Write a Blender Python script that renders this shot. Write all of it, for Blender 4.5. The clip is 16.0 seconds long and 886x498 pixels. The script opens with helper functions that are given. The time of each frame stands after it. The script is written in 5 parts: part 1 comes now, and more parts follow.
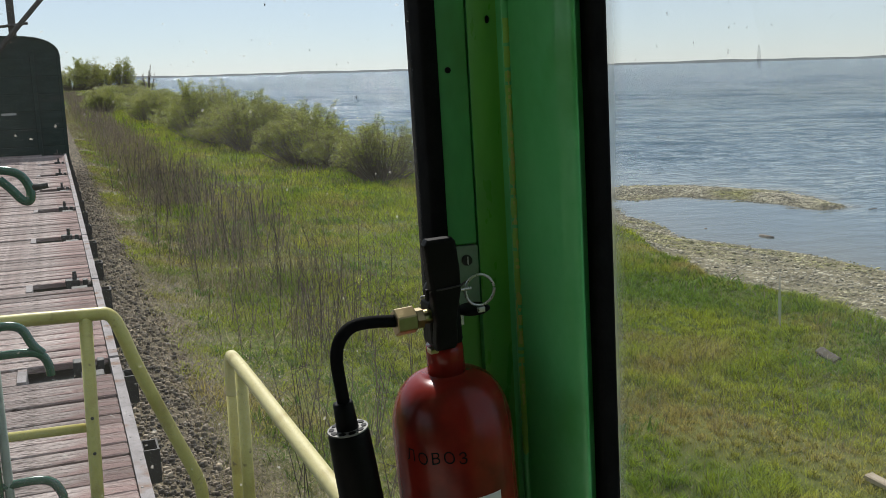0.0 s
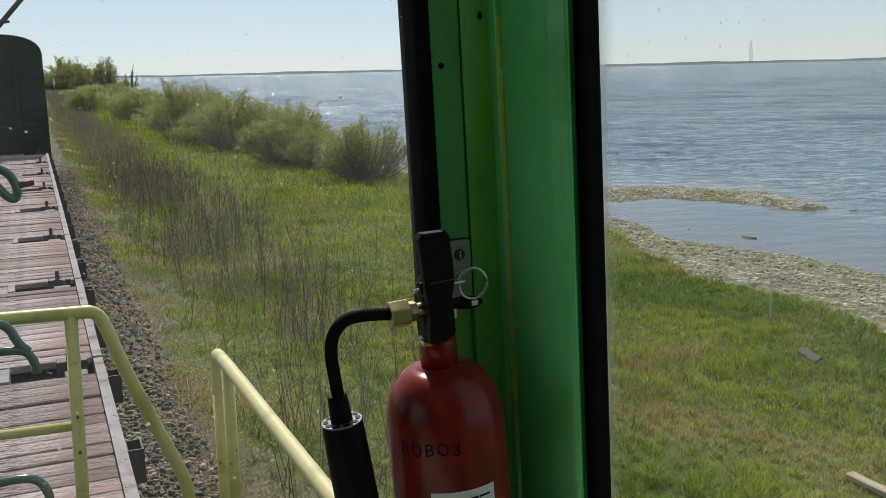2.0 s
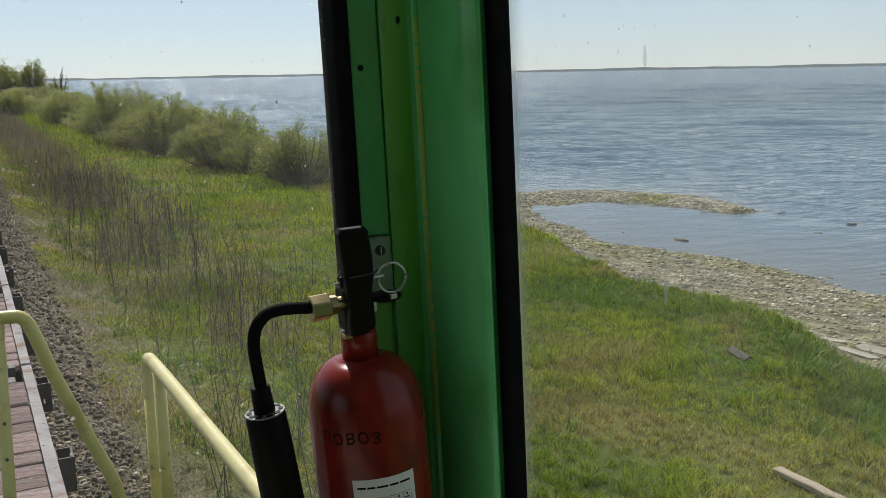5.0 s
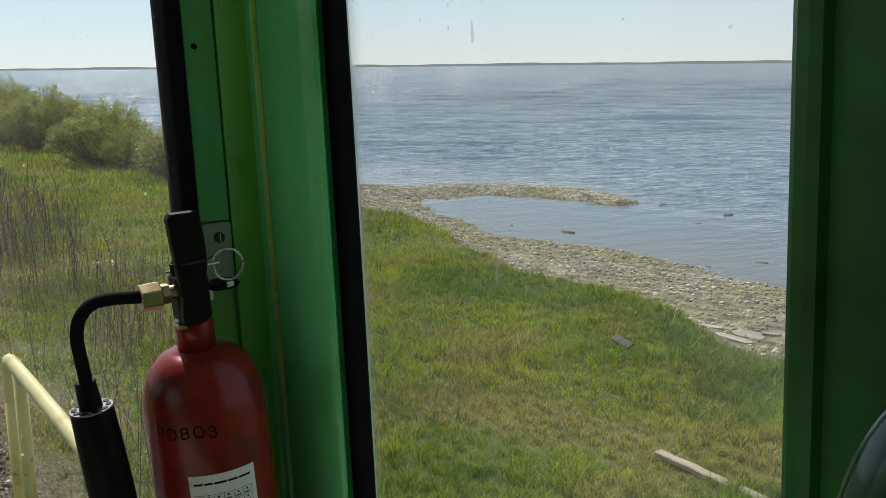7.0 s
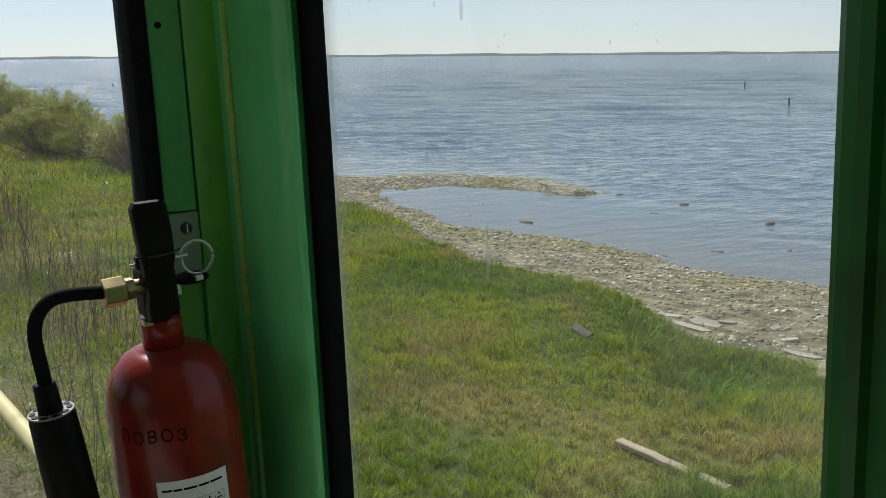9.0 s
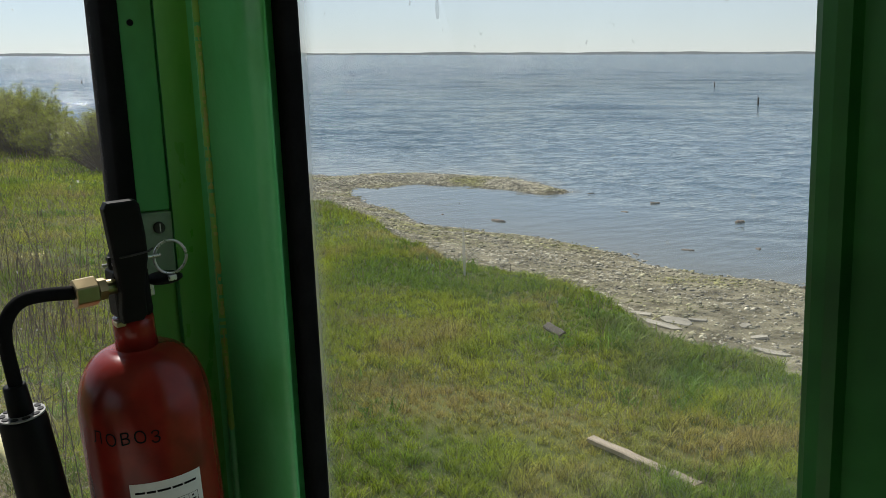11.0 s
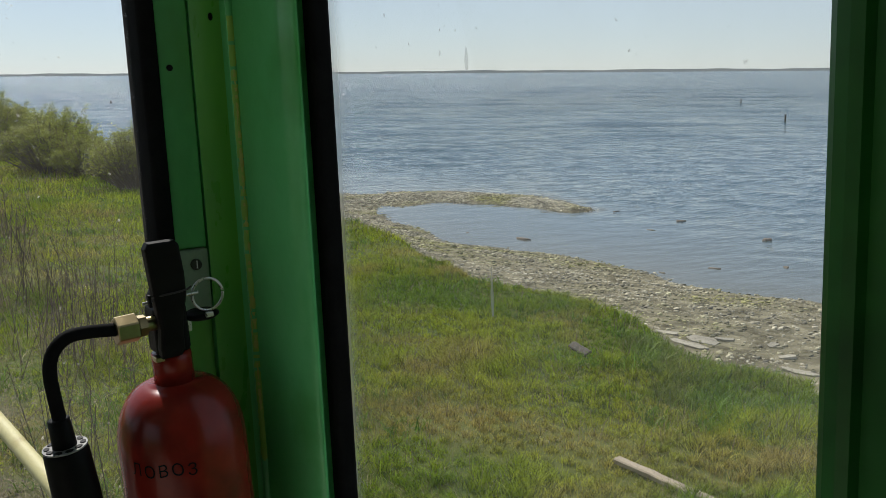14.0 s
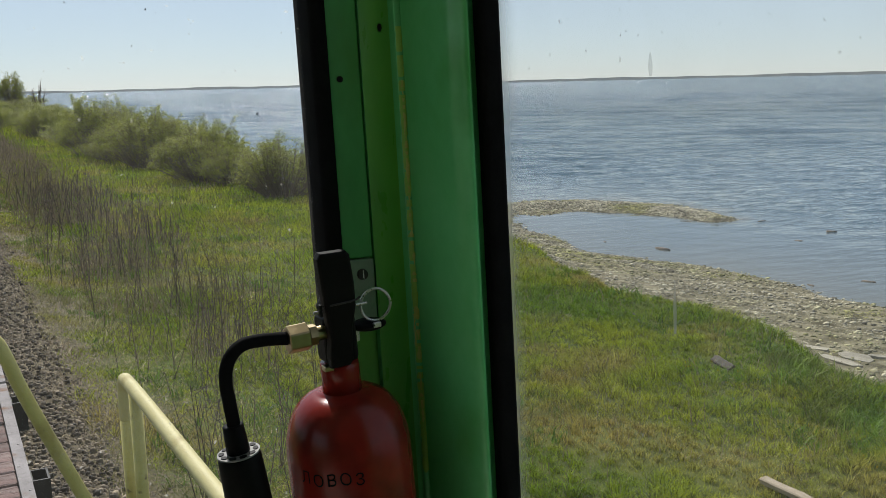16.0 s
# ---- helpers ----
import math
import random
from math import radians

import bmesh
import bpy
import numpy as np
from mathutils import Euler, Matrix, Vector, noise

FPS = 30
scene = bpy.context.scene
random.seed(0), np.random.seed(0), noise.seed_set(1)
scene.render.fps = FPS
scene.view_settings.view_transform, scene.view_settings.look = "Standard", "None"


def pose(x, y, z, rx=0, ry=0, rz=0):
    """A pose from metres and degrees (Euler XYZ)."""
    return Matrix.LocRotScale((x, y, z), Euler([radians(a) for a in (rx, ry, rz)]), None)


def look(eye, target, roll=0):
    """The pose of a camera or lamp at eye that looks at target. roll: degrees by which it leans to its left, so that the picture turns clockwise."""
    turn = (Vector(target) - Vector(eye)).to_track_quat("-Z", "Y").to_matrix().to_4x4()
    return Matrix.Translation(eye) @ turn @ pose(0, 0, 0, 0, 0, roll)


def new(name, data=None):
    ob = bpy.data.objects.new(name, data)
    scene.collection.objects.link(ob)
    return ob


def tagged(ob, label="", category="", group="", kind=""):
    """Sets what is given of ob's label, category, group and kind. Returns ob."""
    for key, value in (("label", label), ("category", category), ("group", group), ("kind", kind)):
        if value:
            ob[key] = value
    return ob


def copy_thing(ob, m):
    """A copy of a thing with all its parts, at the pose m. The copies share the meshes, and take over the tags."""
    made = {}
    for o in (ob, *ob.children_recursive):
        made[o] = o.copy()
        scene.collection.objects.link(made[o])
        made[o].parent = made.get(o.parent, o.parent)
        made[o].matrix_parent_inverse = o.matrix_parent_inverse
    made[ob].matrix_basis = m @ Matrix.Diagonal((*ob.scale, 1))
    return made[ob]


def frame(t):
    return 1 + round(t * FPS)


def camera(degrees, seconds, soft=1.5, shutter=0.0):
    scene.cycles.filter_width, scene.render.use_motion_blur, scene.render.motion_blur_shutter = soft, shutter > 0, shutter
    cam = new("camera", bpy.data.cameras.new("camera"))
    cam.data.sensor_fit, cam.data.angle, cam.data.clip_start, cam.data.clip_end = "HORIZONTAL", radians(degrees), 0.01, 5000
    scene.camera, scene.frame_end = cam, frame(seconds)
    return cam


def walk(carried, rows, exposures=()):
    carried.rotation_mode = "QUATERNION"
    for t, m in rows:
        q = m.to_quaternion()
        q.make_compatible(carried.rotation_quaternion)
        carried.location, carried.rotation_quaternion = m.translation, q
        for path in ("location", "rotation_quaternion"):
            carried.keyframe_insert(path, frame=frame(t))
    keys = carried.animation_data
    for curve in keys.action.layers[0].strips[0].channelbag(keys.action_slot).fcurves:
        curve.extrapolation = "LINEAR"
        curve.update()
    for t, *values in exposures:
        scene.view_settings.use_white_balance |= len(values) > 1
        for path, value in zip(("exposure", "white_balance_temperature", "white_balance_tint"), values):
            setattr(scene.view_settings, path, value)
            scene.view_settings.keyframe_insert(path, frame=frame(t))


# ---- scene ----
# ---- camera ----
cam = camera(49.48, 16.0, soft=0.7)
# seconds, x, y, z, yaw, pitch, roll
PATH = [
    (0, -0.0000, 0.0000, 3.4000, -21.805, -10.621, -1.588),
    (0.5, -0.0163, -0.0094, 3.3978, -21.877, -10.523, -1.627),
    (1, -0.0111, 0.0108, 3.3903, -22.166, -10.589, -1.552),
    (1.5, -0.0083, 0.0097, 3.3932, -22.465, -10.611, -1.424),
    (2, -0.0136, -0.0048, 3.3943, -22.780, -10.602, -1.335),
    (2.5, -0.0222, -0.0218, 3.3985, -23.292, -10.538, -1.198),
    (3, -0.0076, -0.0326, 3.3959, -23.811, -10.526, -1.132),
    (5.5, -0.0120, -0.0633, 3.3899, -27.848, -10.417, -0.913),
    (6, -0.0033, -0.0726, 3.3874, -29.476, -10.473, -0.757),
    (6.5, 0.0240, -0.0689, 3.3821, -31.130, -10.627, -0.657),
    (7, 0.0506, -0.0606, 3.3742, -33.051, -10.839, -0.571),
    (7.5, 0.0526, -0.0469, 3.3742, -33.978, -10.958, -0.513),
    (8, 0.0485, -0.0387, 3.3718, -34.530, -11.143, -0.541),
    (8.5, 0.0504, -0.0225, 3.3667, -35.173, -11.230, -0.410),
    (9, 0.0571, -0.0045, 3.3643, -35.592, -11.414, -0.402),
    (11.5, 0.0550, 0.0006, 3.3648, -37.888, -11.537, -0.089),
    (12, 0.0627, 0.0161, 3.3622, -38.413, -11.590, -0.045),
    (12.5, 0.0609, -0.0062, 3.3722, -38.530, -11.487, 0.035),
    (13, 0.0454, -0.0124, 3.3854, -38.922, -11.308, 0.110),
    (13.5, 0.0559, -0.0257, 3.3948, -37.631, -11.099, -0.091),
    (14, 0.0385, -0.0178, 3.3915, -35.762, -10.441, -0.414),
    (14.5, 0.0296, -0.0123, 3.3910, -32.769, -10.102, -0.838),
    (15, 0.0313, -0.0076, 3.3898, -30.533, -9.996, -1.174),
    (15.5, 0.0247, 0.0054, 3.3917, -28.599, -9.812, -1.317),
    (16, 0.0196, 0.0201, 3.3916, -27.626, -9.812, -1.322),
]
walk(cam, [(t, pose(x, y, z, 90 + p, 0, w) @ pose(0, 0, 0, 0, 0, r)) for t, x, y, z, w, p, r in PATH],
     exposures=[(0, 0.31), (1.5, 0.28), (5.5, 0.28), (7, 0.39), (9, 0.37), (11.5, 0.32), (13, 0.3), (14.5, 0.2), (16, 0.22)])

# ---- world and sun ----
SUN_AZ, SUN_EL = 7.0, 47.0      # degrees clockwise from +y, above the horizon
world = bpy.data.worlds.new("world")
scene.world = world
world.use_nodes = True
wn = world.node_tree
sky = wn.nodes.new("ShaderNodeTexSky")
sky.sky_type = "NISHITA"
sky.sun_disc = False
sky.sun_elevation, sky.sun_rotation = radians(SUN_EL), radians(SUN_AZ)
sky.air_density, sky.dust_density, sky.ozone_density = 0.9, 0.15, 4.0
sky.altitude = 1000
veil = wn.nodes.new("ShaderNodeHueSaturation")          # thin high haze
veil.inputs["Saturation"].default_value = 1.0
wn.links.new(sky.outputs[0], veil.inputs["Color"])
haze = wn.nodes.new("ShaderNodeMix")
haze.data_type = "RGBA"
haze.inputs[0].default_value = 0.56
haze.inputs[7].default_value = (8.4, 9.4, 10.3, 1)
wn.links.new(veil.outputs[0], haze.inputs[6])
wn.links.new(haze.outputs[2], wn.nodes["Background"].inputs[0])
wn.nodes["Background"].inputs[1].default_value = 0.07
lamp = bpy.data.lights.new("sun", "SUN")
lamp.energy, lamp.angle, lamp.color = 3.9, radians(0.5), (1.0, 0.965, 0.91)
sun = new("sun", lamp)
az, el = radians(SUN_AZ), radians(SUN_EL)
to_sun = Vector((math.sin(az) * math.cos(el), math.cos(az) * math.cos(el), math.sin(el)))
sun.matrix_world = look(tuple(to_sun * 60), (0, 0, 0))

# ---- materials ----
MATS = {}


def material(name, a, b, scale=8.0, rough=0.7, metal=0.0, bump=0.0, bump_scale=60.0, fine=0.35, rand=0.0,
             island=0.0, stretch=(1, 1, 1), c=None, c_scale=1.0, c_amount=0.5, coat=0.0, spec=0.5, detail=6.0, bump_dist=0.01,
             d=None, d_scale=1.0, d_amount=0.4):
    """Two colours mixed by noise at two sizes, a third and fourth in patches, random shade a piece, and relief."""
    if name in MATS:
        return MATS[name]
    m = bpy.data.materials.new(name)
    m.use_nodes = True
    nt = m.node_tree
    bs = nt.nodes["Principled BSDF"]
    co = nt.nodes.new("ShaderNodeTexCoord")
    mp = nt.nodes.new("ShaderNodeMapping")
    mp.inputs["Scale"].default_value = stretch
    nt.links.new(co.outputs["Object"], mp.inputs["Vector"])

    def noise_node(s, d=detail):
        n = nt.nodes.new("ShaderNodeTexNoise")
        n.inputs["Scale"].default_value, n.inputs["Detail"].default_value = s, d
        nt.links.new(mp.outputs[0], n.inputs["Vector"])
        return n

    def ramp(sock, lo, hi):
        r = nt.nodes.new("ShaderNodeMapRange")
        r.inputs["From Min"].default_value, r.inputs["From Max"].default_value = lo, hi
        nt.links.new(sock, r.inputs["Value"])
        return r.outputs[0]

    def mix(fac, s1, s2):
        x = nt.nodes.new("ShaderNodeMix")
        x.data_type = "RGBA"
        for sock, v in ((x.inputs[0], fac), (x.inputs[6], s1), (x.inputs[7], s2)):
            if isinstance(v, (tuple, float)):
                sock.default_value = v
            else:
                nt.links.new(v, sock)
        return x.outputs[2]

    big, small = noise_node(scale), noise_node(scale * 7.3)
    f = nt.nodes.new("ShaderNodeMix")
    f.inputs[0].default_value = fine
    nt.links.new(big.outputs["Fac"], f.inputs[2])
    nt.links.new(small.outputs["Fac"], f.inputs[3])
    col = mix(ramp(f.outputs[0], 0.34, 0.66), (*a, 1.0), (*b, 1.0))
    if c:
        col = mix(ramp(noise_node(c_scale, 4.0).outputs["Fac"], 0.62 - 0.3 * c_amount, 0.78 - 0.3 * c_amount), col, (*c, 1.0))
    if d:
        col = mix(ramp(noise_node(d_scale, 5.0).outputs["Fac"], 0.62 - 0.3 * d_amount, 0.74 - 0.3 * d_amount), col, (*d, 1.0))
    for amount, node, out in ((rand, "ShaderNodeObjectInfo", "Random"), (island, "ShaderNodeNewGeometry", "Random Per Island")):
        if amount:
            o = nt.nodes.new(node)
            h = nt.nodes.new("ShaderNodeHueSaturation")
            r = nt.nodes.new("ShaderNodeMapRange")
            r.inputs["To Min"].default_value, r.inputs["To Max"].default_value = 1 - amount, 1 + amount
            nt.links.new(o.outputs[out], r.inputs["Value"])
            nt.links.new(r.outputs[0], h.inputs["Value"])
            nt.links.new(col, h.inputs["Color"])
            col = h.outputs[0]
    nt.links.new(col, bs.inputs["Base Color"])
    rr = nt.nodes.new("ShaderNodeMapRange")
    rr.inputs["To Min"].default_value, rr.inputs["To Max"].default_value = max(0.03, rough - 0.12), min(1.0, rough + 0.12)
    nt.links.new(small.outputs["Fac"], rr.inputs["Value"])
    nt.links.new(rr.outputs[0], bs.inputs["Roughness"])
    bs.inputs["Metallic"].default_value = metal
    bs.inputs["Specular IOR Level"].default_value = spec
    bs.inputs["Coat Weight"].default_value = coat
    if bump:
        bn = nt.nodes.new("ShaderNodeBump")
        bn.inputs["Strength"].default_value, bn.inputs["Distance"].default_value = bump, bump_dist
        nt.links.new(noise_node(bump_scale).outputs["Fac"], bn.inputs["Height"])
        nt.links.new(bn.outputs[0], bs.inputs["Normal"])
    MATS[name] = m
    return m


def leafy(name, a, b, c, patch=0.35, island=0.35, through_light=0.3, scale=0.35, c_amount=0.5, d=None, d_scale=0.3, d_amount=0.35):
    """Leaves and blades: patches of three colours, a shade of its own for each blade, some light through."""
    m = material(name, a, b, scale=scale, rough=0.62, island=island, c=c, c_scale=patch, c_amount=c_amount, spec=0.25, fine=0.4, d=d, d_scale=d_scale, d_amount=d_amount)
    nt = m.node_tree
    bs = nt.nodes["Principled BSDF"]
    tr = nt.nodes.new("ShaderNodeBsdfTranslucent")
    nt.links.new(bs.inputs["Base Color"].links[0].from_socket, tr.inputs["Color"])
    mx = nt.nodes.new("ShaderNodeMixShader")
    mx.inputs[0].default_value = through_light
    nt.links.new(bs.outputs[0], mx.inputs[1])
    nt.links.new(tr.outputs[0], mx.inputs[2])
    nt.links.new(mx.outputs[0], nt.nodes["Material Output"].inputs["Surface"])
    return m


M_GREEN = material("green_paint", (0.105, 0.5, 0.175), (0.15, 0.56, 0.225), scale=9, rough=0.34, bump=0.12, bump_scale=140, c=(0.07, 0.35, 0.08), c_scale=5, c_amount=0.35, coat=0.25, bump_dist=0.002)
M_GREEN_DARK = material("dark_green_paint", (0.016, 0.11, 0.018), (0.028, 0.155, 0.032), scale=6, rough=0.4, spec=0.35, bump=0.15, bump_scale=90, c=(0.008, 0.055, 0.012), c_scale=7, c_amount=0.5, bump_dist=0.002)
# Olive version of the post's green; holds the web's yellowish bounced light.
M_OLIVE = material("olive_lit_web", (0.1, 0.37, 0.042), (0.16, 0.47, 0.075), scale=7, rough=0.3, bump=0.2, bump_scale=40, c=(0.07, 0.3, 0.07), c_scale=6, c_amount=0.4, stretch=(1, 1, 0.35), bump_dist=0.002)
M_STRIP = material("dull_green_paint", (0.06, 0.33, 0.08), (0.095, 0.42, 0.12), scale=9, rough=0.45, bump=0.2, bump_scale=90, c=(0.065, 0.27, 0.045), c_scale=8, c_amount=0.45, stretch=(1, 1, 0.5), bump_dist=0.002)
M_CREAM = material("cream_paint", (0.62, 0.62, 0.52), (0.7, 0.69, 0.6), scale=4, rough=0.6)
M_PLATE = material("greyed_paint", (0.16, 0.24, 0.17), (0.22, 0.3, 0.22), scale=30, rough=0.5)
M_WORN = material("worn_yellow_green_paint", (0.22, 0.48, 0.08), (0.36, 0.53, 0.11), scale=30, rough=0.5, stretch=(1, 1, 0.2))
M_CHIP = material("yellow_undercoat", (0.4, 0.42, 0.1), (0.52, 0.52, 0.17), scale=60, rough=0.7)
M_RUBBER = material("black_rubber", (0.007, 0.007, 0.0075), (0.013, 0.013, 0.014), scale=30, rough=0.8, spec=0.04, bump=0.2, bump_scale=120, bump_dist=0.002)
M_BLACK = material("black_plastic", (0.005, 0.005, 0.005), (0.009, 0.009, 0.009), scale=40, rough=0.5, spec=0.09, bump=0.1, bump_scale=200, bump_dist=0.001)
M_RED = material("red_enamel", (0.165, 0.0135, 0.01), (0.225, 0.021, 0.0135), scale=7, rough=0.22, spec=0.27, c=(0.095, 0.012, 0.009), c_scale=11, c_amount=0.3, bump=0.06, bump_scale=45, bump_dist=0.002)
M_BRASS = material("nickelled_brass", (0.5, 0.41, 0.24), (0.38, 0.3, 0.17), scale=12, rough=0.32, metal=1.0)
M_STEEL = material("bright_steel", (0.55, 0.55, 0.55), (0.42, 0.42, 0.42), scale=60, rough=0.3, metal=1.0)
M_DARKSTEEL = material("dark_steel", (0.03, 0.03, 0.03), (0.055, 0.05, 0.045), scale=20, rough=0.6, metal=0.4, bump=0.2, bump_scale=60)
M_YELLOW = material("yellow_paint", (0.43, 0.365, 0.085), (0.52, 0.455, 0.15), scale=10, rough=0.45, c=(0.3, 0.235, 0.05), c_scale=6, c_amount=0.3, bump=0.15, bump_scale=70, bump_dist=0.003, d=(0.1, 0.06, 0.025), d_scale=26, d_amount=-0.12)
# Paler copy of the yellow; the sunlit cream is put into the colour.
M_YELLOW_LIT = material("sunlit_yellow_paint", (0.48, 0.41, 0.17), (0.56, 0.5, 0.25), scale=5, rough=0.6, c=(0.36, 0.28, 0.09), c_scale=5, c_amount=0.2, bump=0.12, bump_scale=60, bump_dist=0.002)
M_TEAL = material("dark_green_enamel", (0.006, 0.06, 0.035), (0.012, 0.085, 0.05), scale=12, rough=0.22, coat=0.3)
M_PAPER = material("label_paper", (0.62, 0.63, 0.6), (0.72, 0.72, 0.69), scale=20, rough=0.75)
# Grey plastic, lightened to carry the whitish glint on the rim's top.
M_RIM = material("scuffed_glint_plastic", (0.15, 0.15, 0.15), (0.27, 0.27, 0.26), scale=60, rough=0.6)
M_INK = material("ink", (0.003, 0.003, 0.003), (0.008, 0.008, 0.008), scale=60, rough=0.8, spec=0.1)
M_WOOD = material("weathered_planks", (0.14, 0.105, 0.095), (0.5, 0.425, 0.39), scale=2.3, rough=0.92, spec=0.12, rand=0.32, stretch=(1.5, 6, 5), bump=1.0, bump_scale=9, c=(0.04, 0.027, 0.023), c_scale=4.5, c_amount=0.34, fine=0.5, bump_dist=0.02, d=(0.24, 0.165, 0.15), d_scale=0.8, d_amount=0.34)
M_ZINC = material("worn_steel_strip", (0.2, 0.18, 0.175), (0.34, 0.31, 0.305), scale=5, rough=0.85, metal=0.0, spec=0.2, c=(0.2, 0.12, 0.08), c_scale=6, c_amount=0.25)
M_FRAME = material("black_frame_paint", (0.012, 0.012, 0.012), (0.03, 0.026, 0.022), scale=5, rough=0.7, bump=0.2, bump_scale=20)
M_TAR = material("tarred_boards", (0.006, 0.02, 0.018), (0.015, 0.035, 0.032), scale=1.5, rough=0.75, spec=0.15, stretch=(1, 1, 4), bump=0.4, bump_scale=6, c=(0.018, 0.03, 0.027), c_scale=1.1, c_amount=0.15)
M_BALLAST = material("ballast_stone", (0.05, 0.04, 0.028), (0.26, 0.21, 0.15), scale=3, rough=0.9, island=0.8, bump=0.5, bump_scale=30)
M_GRAVEL = material("brown_gravel", (0.085, 0.068, 0.045), (0.25, 0.205, 0.15), scale=3, rough=0.95, island=0.65)
M_SLAB = material("split_limestone", (0.24, 0.22, 0.17), (0.42, 0.385, 0.31), scale=3, rough=0.9, bump=0.6, bump_scale=14, rand=0.2)
M_STONE = material("limestone", (0.12, 0.108, 0.078), (0.43, 0.395, 0.295), scale=1.1, rough=0.9, island=0.75, rand=0.25, bump=0.5, bump_scale=14, c=(0.22, 0.21, 0.085), c_scale=0.4, c_amount=0.38)
M_ROCK = material("dark_rock", (0.1, 0.085, 0.07), (0.2, 0.17, 0.14), scale=4, rough=0.9, bump=0.7, bump_scale=9)
M_DRIFT = material("driftwood", (0.28, 0.23, 0.16), (0.42, 0.35, 0.26), scale=6, rough=0.85, stretch=(5, 1, 5), bump=0.5, bump_scale=20)
M_OLDWOOD = material("old_grey_board", (0.05, 0.045, 0.035), (0.1, 0.085, 0.065), scale=6, rough=0.9, bump=0.5, bump_scale=20)
M_BARK = material("grey_bark", (0.1, 0.08, 0.06), (0.2, 0.165, 0.13), scale=6, rough=0.9)
M_STALK = material("dead_stalks", (0.16, 0.115, 0.085), (0.39, 0.295, 0.22), scale=0.8, rough=0.85, island=0.45)
M_STEM = material("dark_weed_stems", (0.04, 0.032, 0.024), (0.15, 0.105, 0.075), scale=0.9, rough=0.85, island=0.45)
M_GRASS = leafy("grass_blades", (0.178, 0.262, 0.012), (0.395, 0.43, 0.032), (0.37, 0.31, 0.085), patch=0.5, scale=0.45, c_amount=0.42, island=0.85, d=(0.15, 0.245, 0.012), d_scale=0.3, d_amount=0.3)
M_DRY = leafy("dry_grass", (0.16, 0.165, 0.05), (0.3, 0.28, 0.1), (0.19, 0.14, 0.08), patch=0.8, scale=0.7, island=0.5)
M_WEED = leafy("weed_leaves", (0.065, 0.15, 0.014), (0.17, 0.28, 0.03), (0.15, 0.19, 0.035), patch=0.9, scale=0.8, island=0.5)
M_STRAW = leafy("straw", (0.36, 0.3, 0.16), (0.52, 0.45, 0.27), (0.28, 0.21, 0.12), patch=0.9, scale=0.8, island=0.4)
M_LEAF = leafy("bush_leaves", (0.18, 0.215, 0.03), (0.4, 0.42, 0.095), (0.31, 0.29, 0.11), patch=0.7, through_light=0.45, island=0.6)
M_FLOWER = material("yellow_petals", (0.5, 0.33, 0.006), (0.58, 0.41, 0.012), scale=5, rough=0.8, spec=0.1)


def ground_material():
    m = bpy.data.materials.new("ground_cover")
    m.use_nodes = True
    nt = m.node_tree
    bs = nt.nodes["Principled BSDF"]
    bs.inputs["Roughness"].default_value = 0.95
    bs.inputs["Specular IOR Level"].default_value = 0.15
    co = nt.nodes.new("ShaderNodeTexCoord")

    def patch(s, c1, c2, lo, hi, d=8.0):
        n = nt.nodes.new("ShaderNodeTexNoise")
        n.inputs["Scale"].default_value, n.inputs["Detail"].default_value = s, d
        nt.links.new(co.outputs["Object"], n.inputs["Vector"])
        r = nt.nodes.new("ShaderNodeValToRGB")
        r.color_ramp.elements[0].position, r.color_ramp.elements[1].position = lo, hi
        r.color_ramp.elements[0].color, r.color_ramp.elements[1].color = (*c1, 1), (*c2, 1)
        nt.links.new(n.outputs["Fac"], r.inputs[0])
        return n, r.outputs[0]

    def blend(fac, a, b):
        x = nt.nodes.new("ShaderNodeMix")
        x.data_type = "RGBA"
        nt.links.new(fac, x.inputs[0])
        nt.links.new(a, x.inputs[6])
        nt.links.new(b, x.inputs[7])
        return x.outputs[2]

    _, turf = patch(0.5, (0.055, 0.085, 0.012), (0.14, 0.14, 0.036), 0.42, 0.62)
    fine, soil = patch(6.0, (0.035, 0.05, 0.008), (0.13, 0.14, 0.03), 0.35, 0.65)
    half = nt.nodes.new("ShaderNodeMix")
    half.data_type = "RGBA"
    half.inputs[0].default_value = 0.5
    nt.links.new(turf, half.inputs[6])
    nt.links.new(soil, half.inputs[7])
    _, shingle = patch(2.2, (0.075, 0.066, 0.04), (0.25, 0.225, 0.15), 0.35, 0.65, 12.0)
    _, gravel = patch(16.0, (0.05, 0.042, 0.026), (0.17, 0.14, 0.09), 0.35, 0.65)
    col = half.outputs[2]
    for key, sock in (("beach", shingle), ("ballast", gravel)):
        at = nt.nodes.new("ShaderNodeAttribute")
        at.attribute_name = key
        col = blend(at.outputs["Fac"], col, sock)
    nt.links.new(col, bs.inputs["Base Color"])
    bn = nt.nodes.new("ShaderNodeBump")
    bn.inputs["Strength"].default_value, bn.inputs["Distance"].default_value = 0.8, 0.05
    nt.links.new(fine.outputs["Fac"], bn.inputs["Height"])
    nt.links.new(bn.outputs[0], bs.inputs["Normal"])
    return m


